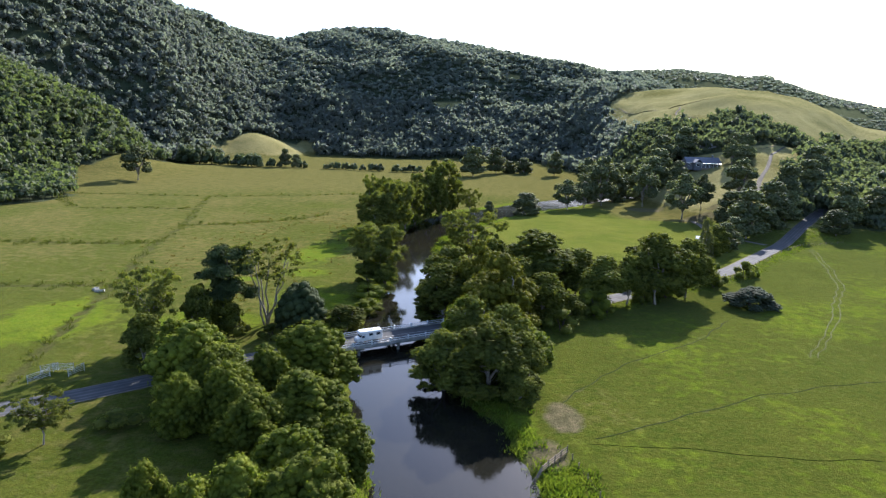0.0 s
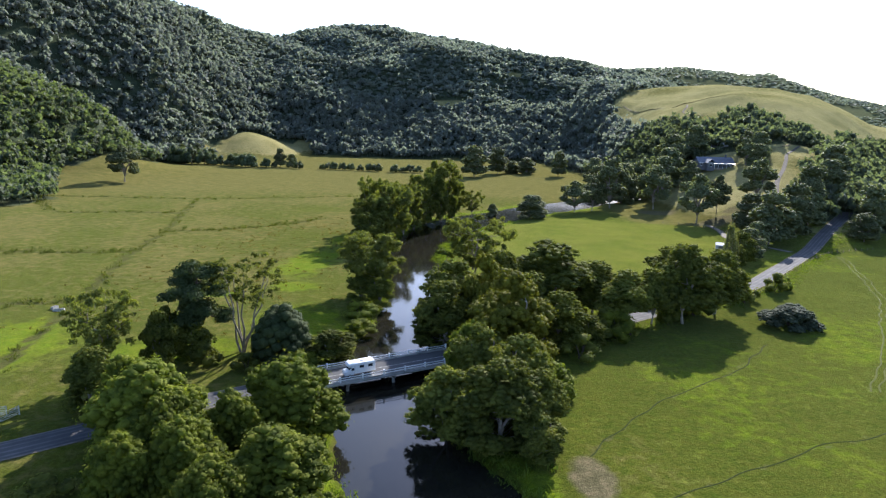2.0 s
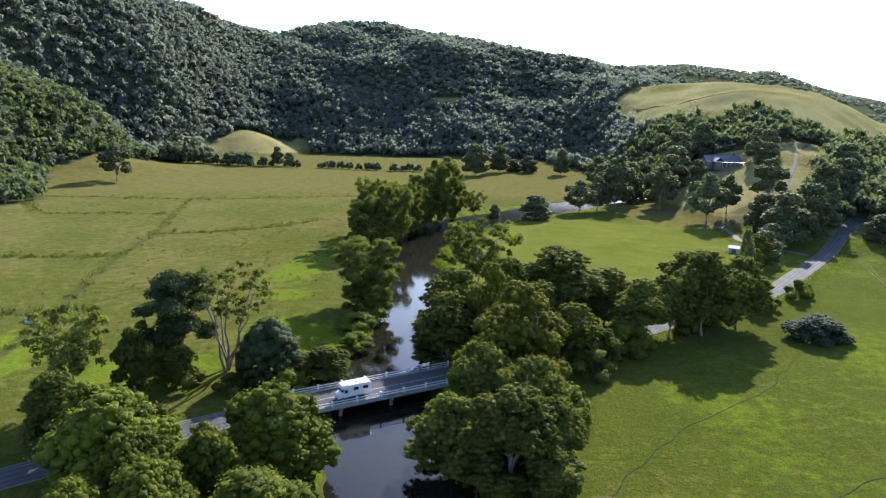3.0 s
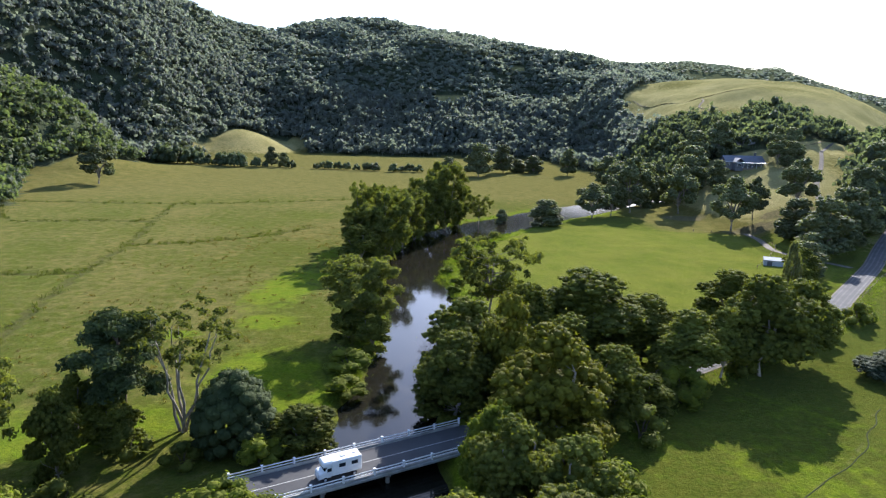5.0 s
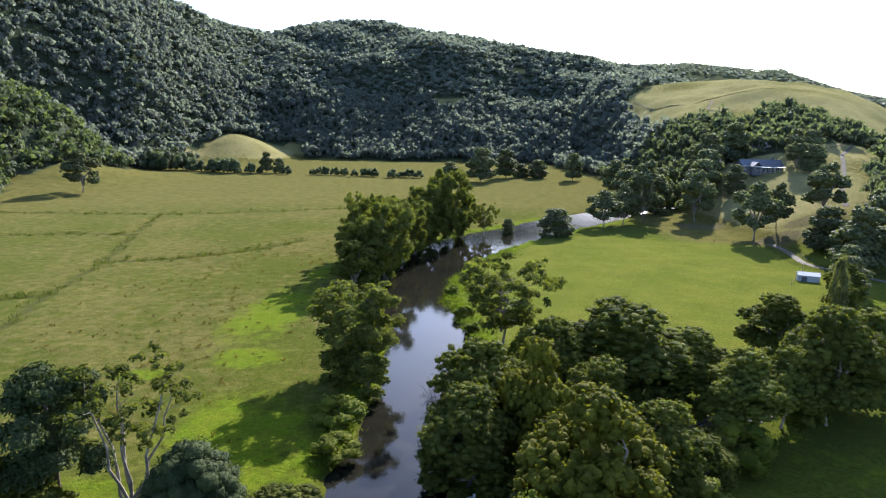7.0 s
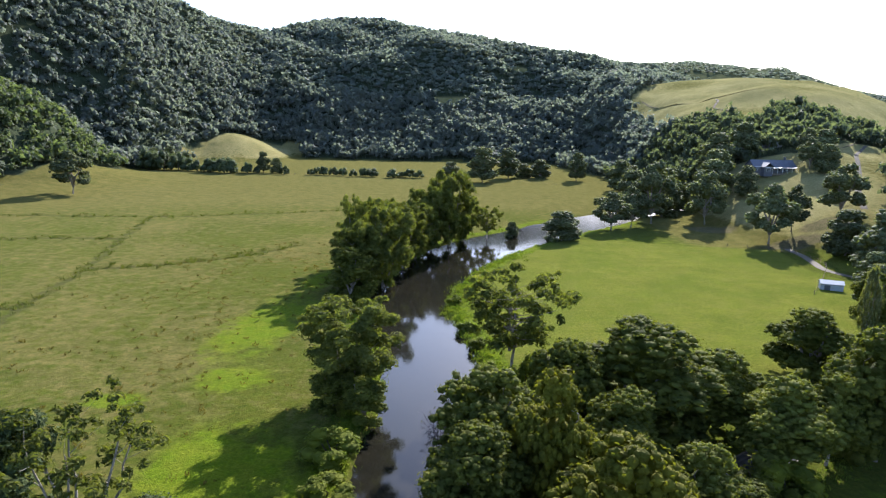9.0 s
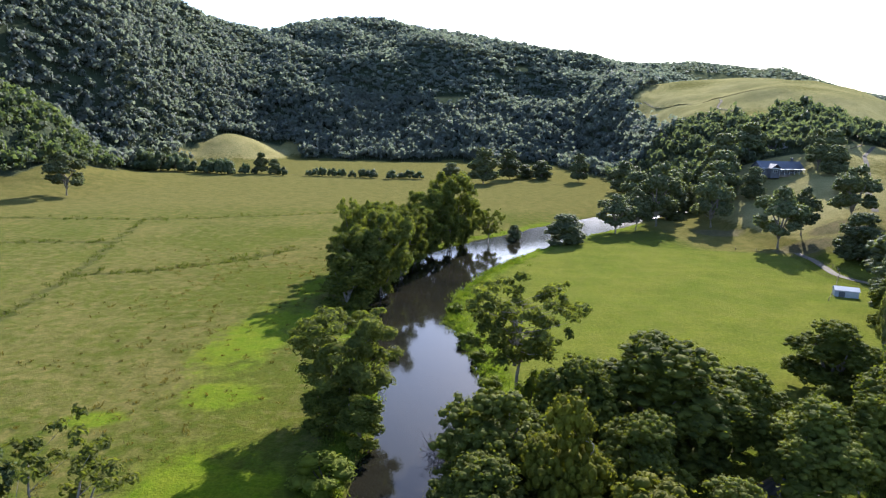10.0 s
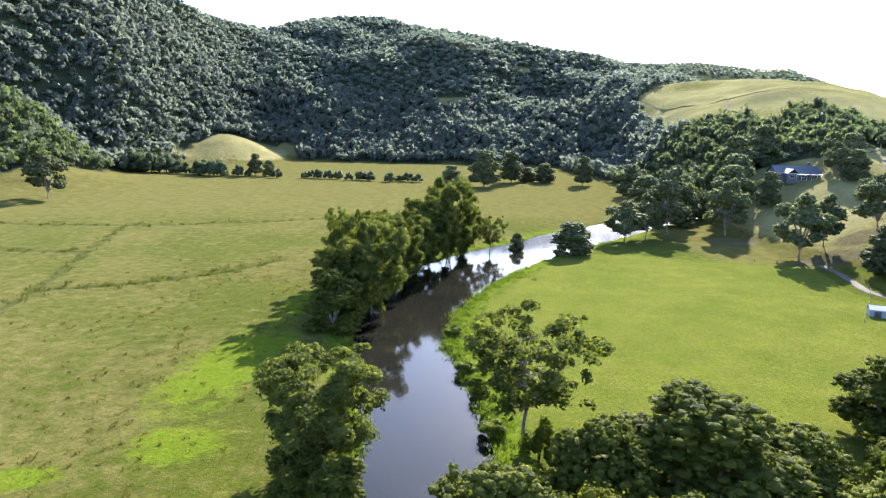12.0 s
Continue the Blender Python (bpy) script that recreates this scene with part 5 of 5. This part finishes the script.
fence([(95, 205.5), (110, 222), (128, 243), (160, 276), (190, 292)], 4.0, 1.15, "timber post and wire fence along the road verge", "paddock fences")
fence([(112, 278), (128, 300), (140, 322), (132, 345), (118, 352)], 6.0, 1.2, "timber post and wire fence round the river paddock", "paddock fences")
fence([(13.8, 83.5), (16.5, 87), (19.0, 90.0), (21.4, 92.6)], 1.7, 1.3, "weathered timber rail fence running down to the water", "stock ramp fence", rails=3, wires=0)
fence([(21.4, 92.6), (22.3, 88), (23.6, 80), (25, 66)], 3.2, 1.1, "timber post and wire fence beside rank grass", "paddock fences", wires=2)
fence([(-140, 640), (-90, 634), (-40, 626), (20, 616), (90, 600)], 9.0, 1.3, "distant timber post and wire fence across the valley", "paddock fences", wires=2)


# ---- white stockyard gates beside the road ----
def yard_gate(x, y, turn, long, label):
    g = thing("farm_gate", label, "gate", pose(x, y, ground_at(x, y), 0, 0, turn), "stockyard gates")
    for s in (-0.5, 0.5):
        p = Pile()
        p.add(*tube([(s * long, 0, -0.2), (s * long, 0, 1.75)], [0.07, 0.07], 8))
        part("post", p.mesh("post", MAT_DULL, True), g)
    for k in range(5):
        p = Pile()
        p.add(*tube([(-long / 2, 0, 0.3 + 0.33 * k), (long / 2, 0, 0.3 + 0.33 * k)], [0.045, 0.045], 6))
        part("rail", p.mesh("rail", MAT_DULL, True), g)
    p = Pile()
    p.add(*tube([(-long / 2, 0.02, 0.3), (long / 2, 0.02, 1.62)], [0.035, 0.035], 6))
    part("brace", p.mesh("brace", MAT_DULL, True), g)


yard_gate(-76.2, 114.0, 62, 4.2, "white tubular steel farm gate standing open")
yard_gate(-71.0, 117.5, 70, 3.6, "white tubular steel farm gate beside the road")
yard_gate(-74.2, 118.6, 10, 3.8, "white tubular steel yard panel on the grass")
yard_gate(-76.6, 118.0, 40, 3.0, "white tubular steel yard panel on the grass")


# ---- stock troughs by the ditch ----
def water_trough(x, y, turn, long):
    t = thing("water_trough", "long grey concrete stock trough standing in the paddock", "trough", pose(x, y, ground_at(x, y), 0, 0, turn), "stock troughs")
    for s in (-1, 1):
        part("side", boxed("side", MAT_CONCRETE, (0, s * 0.42, 0.3, long, 0.1, 0.7, 0.02)), t)
        part("end", boxed("end", MAT_CONCRETE, (s * (long / 2 - 0.05), 0, 0.3, 0.1, 0.74, 0.7, 0.02)), t)
    part("floor", boxed("floor", MAT_CONCRETE, (0, 0, 0.1, long - 0.2, 0.74, 0.1)), t)
    part("water", boxed("water", MAT_GLASS, (0, 0, 0.34, long - 0.2, 0.74, 0.3)), t, "dark water in the trough")


water_trough(-97.5, 176.0, 15, 2.6)
water_trough(-99.5, 177.6, 80, 1.8)


# ---- house on the rise ----
def window(parent, x, y, z, w, h, turn=0.0):
    win = part("window", boxed("window", MAT_WHITE, (-w / 2, 0, 0, 0.09, 0.12, h, 0.01), (w / 2, 0, 0, 0.09, 0.12, h, 0.01), (0, 0, h / 2, w + 0.1, 0.12, 0.09, 0.01), (0, 0, -h / 2, w + 0.2, 0.18, 0.08, 0.01), (0, 0, 0, 0.05, 0.1, h)), parent, "white window frame")
    win.matrix_basis = pose(x, y, z, 0, 0, turn)
    part("pane", boxed("pane", MAT_GLASS, (0, 0.01, 0, w, 0.03, h)), win, "dark window glass")


def gable(long, deep, rise, over):
    """A ridged roof with thickness; the ridge runs along x."""
    bm = bmesh.new()
    a, b = long / 2 + over, deep / 2 + over
    vs = []
    for t in (0, -0.16):
        vs += [bm.verts.new(p) for p in ((-a, -b, t), (a, -b, t), (a, 0, rise + t), (-a, 0, rise + t), (-a, b, t), (a, b, t))]
    for f in ((0, 1, 2, 3), (3, 2, 5, 4), (9, 8, 7, 6), (10, 11, 8, 9), (0, 6, 7, 1), (4, 5, 11, 10), (0, 3, 9, 6), (3, 4, 10, 9), (1, 7, 8, 2), (2, 8, 11, 5)):
        bm.faces.new([vs[q] for q in f])
    return bm


def gable_end(x, deep, rise):
    bm = bmesh.new()
    box(bm, x, 0, 0.0, 0.25, deep, 0.02)
    a = [bm.verts.new((x + s, yy, zz)) for s in (-0.1, 0.1) for yy, zz in ((-deep / 2, 0), (deep / 2, 0), (0, rise))]
    bm.faces.new(a[:3][::-1]), bm.faces.new(a[3:])
    for q in range(3):
        bm.faces.new((a[q], a[(q + 1) % 3], a[3 + (q + 1) % 3], a[3 + q]))
    return bm


def build_house(x, y, turn):
    z = ground_at(x, y) + 0.4
    h = thing("house", "long farmhouse with blue-grey iron roof and white gutters among trees", "house", pose(x, y, z, 0, 0, turn))
    long, deep, wall = 24.0, 9.0, 3.2
    part("wall", boxed("wall", MAT_BRICK, (0, -deep / 2, wall / 2 - 1.0, long, 0.25, wall + 2.0, 0.01)), h)
    part("wall", boxed("wall", MAT_BRICK, (0, deep / 2, wall / 2 - 1.0, long, 0.25, wall + 2.0, 0.01)), h)
    for s in (-1, 1):
        part("wall", boxed("wall", MAT_BRICK, (s * (long / 2 - 0.13), 0, wall / 2 - 1.0, 0.25, deep - 0.26, wall + 2.0)), h)
        e = part("gable", from_bm("gable", gable_end(s * (long / 2 - 0.13), deep, 3.2), MAT_BRICK), h)
        e.location = (0, 0, wall)
    roof = part("roof", from_bm("roof", gable(long, deep, 3.6, 0.6), MAT_ROOF), h, "blue-grey corrugated iron roof")
    roof.location = (0, 0, wall)
    rib = boxed("rib", MAT_ROOF, (0, 0, 0, 0.06, 6.0, 0.05))
    for s in (-1, 1):
        for k in range(17):
            r = part("rib", rib, roof)
            r.matrix_basis = pose(-12 + 1.5 * k, s * 2.55, 1.83, -s * 35.2)
    bay = part("bay", boxed("bay", MAT_BRICK, (-5.5, -6.2, wall / 2 - 1.0, 5.0, 3.6, wall + 2.0, 0.01)), h)
    broof = part("bay_roof", from_bm("bay_roof", gable(6.0, 5.0, 2.4, 0.5), MAT_ROOF), h, "blue-grey gabled roof of the bay")
    broof.matrix_basis = pose(-5.5, -5.6, wall, 0, 0, 90)
    part("verandah_roof", boxed("verandah_roof", MAT_ROOF, (4.5, -6.0, wall - 0.35, 15.0, 2.6, 0.12, 0, Matrix.Rotation(radians(9), 4, "X"))), h, "low verandah roof")
    part("gutter", boxed("gutter", MAT_WHITE, (4.5, -7.35, wall - 0.52, 15.2, 0.18, 0.2, 0.03)), h, "white gutter")
    part("gutter", boxed("gutter", MAT_WHITE, (-5.5, -8.62, wall - 0.02, 6.4, 0.14, 0.26, 0.03)), h, "white fascia of the bay")
    part("gutter", boxed("gutter", MAT_WHITE, (-10.4, -5.2, wall - 0.1, 4.4, 0.18, 0.2, 0.03)), h, "white gutter")
    for k in range(6):
        part("post", boxed("post", MAT_WHITE, (-2.4 + 2.8 * k, -7.1, wall / 2 - 0.75, 0.14, 0.14, wall - 0.1, 0.02)), h, "white verandah post")
    part("deck", boxed("deck", MAT_TIMBER, (4.5, -6.0, -0.9, 15.0, 3.0, 1.0, 0.03)), h, "timber verandah deck")
    for k in range(4):
        window(h, -1.0 + 3.6 * k, -deep / 2 - 0.16, 1.7, 1.5, 1.4)
    window(h, -5.5, -8.06, 1.6, 2.2, 1.5)
    window(h, -10.4, -deep / 2 - 0.16, 1.7, 1.2, 1.3)
    ch = part("chimney", boxed("chimney", MAT_BRICK, (8.5, 0.8, wall + 3.6, 1.0, 1.0, 3.0, 0.04), (8.5, 0.8, wall + 5.15, 1.25, 1.25, 0.2, 0.03)), h, "square chimney")
    part("tank", boxed("tank", MAT_WHITE, (13.6, -4.0, 0.7, 2.2, 2.2, 2.0, 0.3)), h, "pale water tank")


build_house(184, 452, 3)


def build_shed(x, y, turn, long, deep, wall, label, rise=0.9):
    z = ground_at(x, y)
    s = thing("farm_shed", label, "shed", pose(x, y, z, 0, 0, turn))
    part("wall", boxed("wall", MAT_IRON, (0, -deep / 2, wall / 2, long, 0.08, wall + 0.2)), s)
    part("wall", boxed("wall", MAT_IRON, (0, deep / 2, wall / 2, long, 0.08, wall + 0.2)), s)
    for k in (-1, 1):
        part("wall", boxed("wall", MAT_IRON, (k * (long / 2 - 0.04), 0, wall / 2, 0.08, deep - 0.09, wall + 0.2)), s)
    r = part("roof", from_bm("roof", gable(long, deep, rise, 0.25), MAT_IRON), s, "pale galvanised iron roof")
    r.location = (0, 0, wall + 0.1)
    part("door", boxed("door", MAT_BRICK, (-long * 0.2, -deep / 2 - 0.06, wall * 0.42, long * 0.26, 0.05, wall * 0.82)), s, "dark sliding door")


build_shed(121, 284.5, -22, 6.4, 3.8, 2.0, "small white iron shed at the paddock corner")
build_shed(205, 500, 8, 16, 7, 3.0, "long pale iron shed behind the farmhouse")


# ---- motorhome on the bridge ----
def build_motorhome():
    a = radians(BRIDGE_TURN)
    ex, ey = math.cos(a), math.sin(a)
    along_m, across = -4.4, -1.4
    x, y = BRIDGE[0] + ex * along_m - ey * across, BRIDGE[1] + ey * along_m + ex * across
    van = thing("motorhome", "white motorhome with cab and overcab on the bridge", "motorhome", pose(x, y, DECK_Z + 0.06, 0, 0, BRIDGE_TURN + 180))
    part("body", boxed("body", MAT_WHITE, (-0.9, 0, 1.75, 4.4, 2.2, 2.2, 0.12), (1.75, 0, 2.45, 1.6, 2.1, 0.85, 0.22)), van, "white coach body with overcab")
    bm = bmesh.new()
    prof = ((1.3, 0.5), (3.05, 0.5), (3.1, 0.95), (2.95, 1.25), (2.3, 1.45), (1.75, 2.1), (1.3, 2.1))
    l, r = [bm.verts.new((px, -0.98, pz)) for px, pz in prof], [bm.verts.new((px, 0.98, pz)) for px, pz in prof]
    bm.faces.new(l), bm.faces.new(r[::-1])
    for q in range(len(prof)):
        k = (q + 1) % len(prof)
        bm.faces.new((l[q], r[q], r[k], l[k]))
    bmesh.ops.recalc_face_normals(bm, faces=bm.faces)
    bmesh.ops.bevel(bm, geom=list(bm.edges), offset=0.06, segments=2, affect="EDGES")
    cab = part("cab", from_bm("cab", bm, MAT_WHITE), van, "white cab")
    part("windscreen", boxed("windscreen", MAT_GLASS, (2.06, 0, 1.80, 0.03, 1.7, 0.72, 0, Matrix.Rotation(radians(-40), 4, "Y"))), cab, "dark windscreen")
    for s in (-1, 1):
        part("cab_window", boxed("cab_window", MAT_GLASS, (1.62, s * 0.995, 1.66, 0.62, 0.02, 0.5)), cab, "dark cab window")
        part("headlight", boxed("headlight", MAT_IRON, (3.06, s * 0.72, 0.95, 0.10, 0.32, 0.2, 0.03)), cab)
        for k, wx in enumerate((-0.2, -2.0)):
            part("side_window", boxed("side_window", MAT_GLASS, (wx, s * 1.105, 2.05, 0.95, 0.03, 0.55, 0.0)), van, "dark side window")
        for wx in (-2.0, 2.25):
            bm = bmesh.new()
            bmesh.ops.create_cone(bm, segments=20, radius1=0.34, radius2=0.34, depth=0.24, cap_ends=True, matrix=pose(wx, s * 0.92, 0.34, 90))
            wheel = part("wheel", from_bm("wheel", bm, MAT_RUBBER, False), van, "black tyre")
            bm = bmesh.new()
            bmesh.ops.create_cone(bm, segments=14, radius1=0.19, radius2=0.16, depth=0.05, cap_ends=True, matrix=pose(wx, s * 1.06, 0.34, 90))
            part("rim", from_bm("rim", bm, MAT_IRON), wheel)
    part("side_door", boxed("side_door", MAT_WHITE, (0.75, -1.112, 1.65, 0.62, 0.03, 1.75)), van, "white side door")
    part("roof_hatch", boxed("roof_hatch", MAT_IRON, (-0.6, 0, 2.9, 0.7, 0.7, 0.12, 0.03)), van)
    part("roof_hatch", boxed("roof_hatch", MAT_IRON, (-2.3, 0, 2.9, 0.45, 0.45, 0.1, 0.03)), van)
    part("rear_window", boxed("rear_window", MAT_GLASS, (-3.11, 0, 2.1, 0.03, 1.3, 0.5)), van, "dark rear window")
    part("bumper", boxed("bumper", MAT_IRON, (3.1, 0, 0.5, 0.12, 1.9, 0.22, 0.04)), van)


build_motorhome()
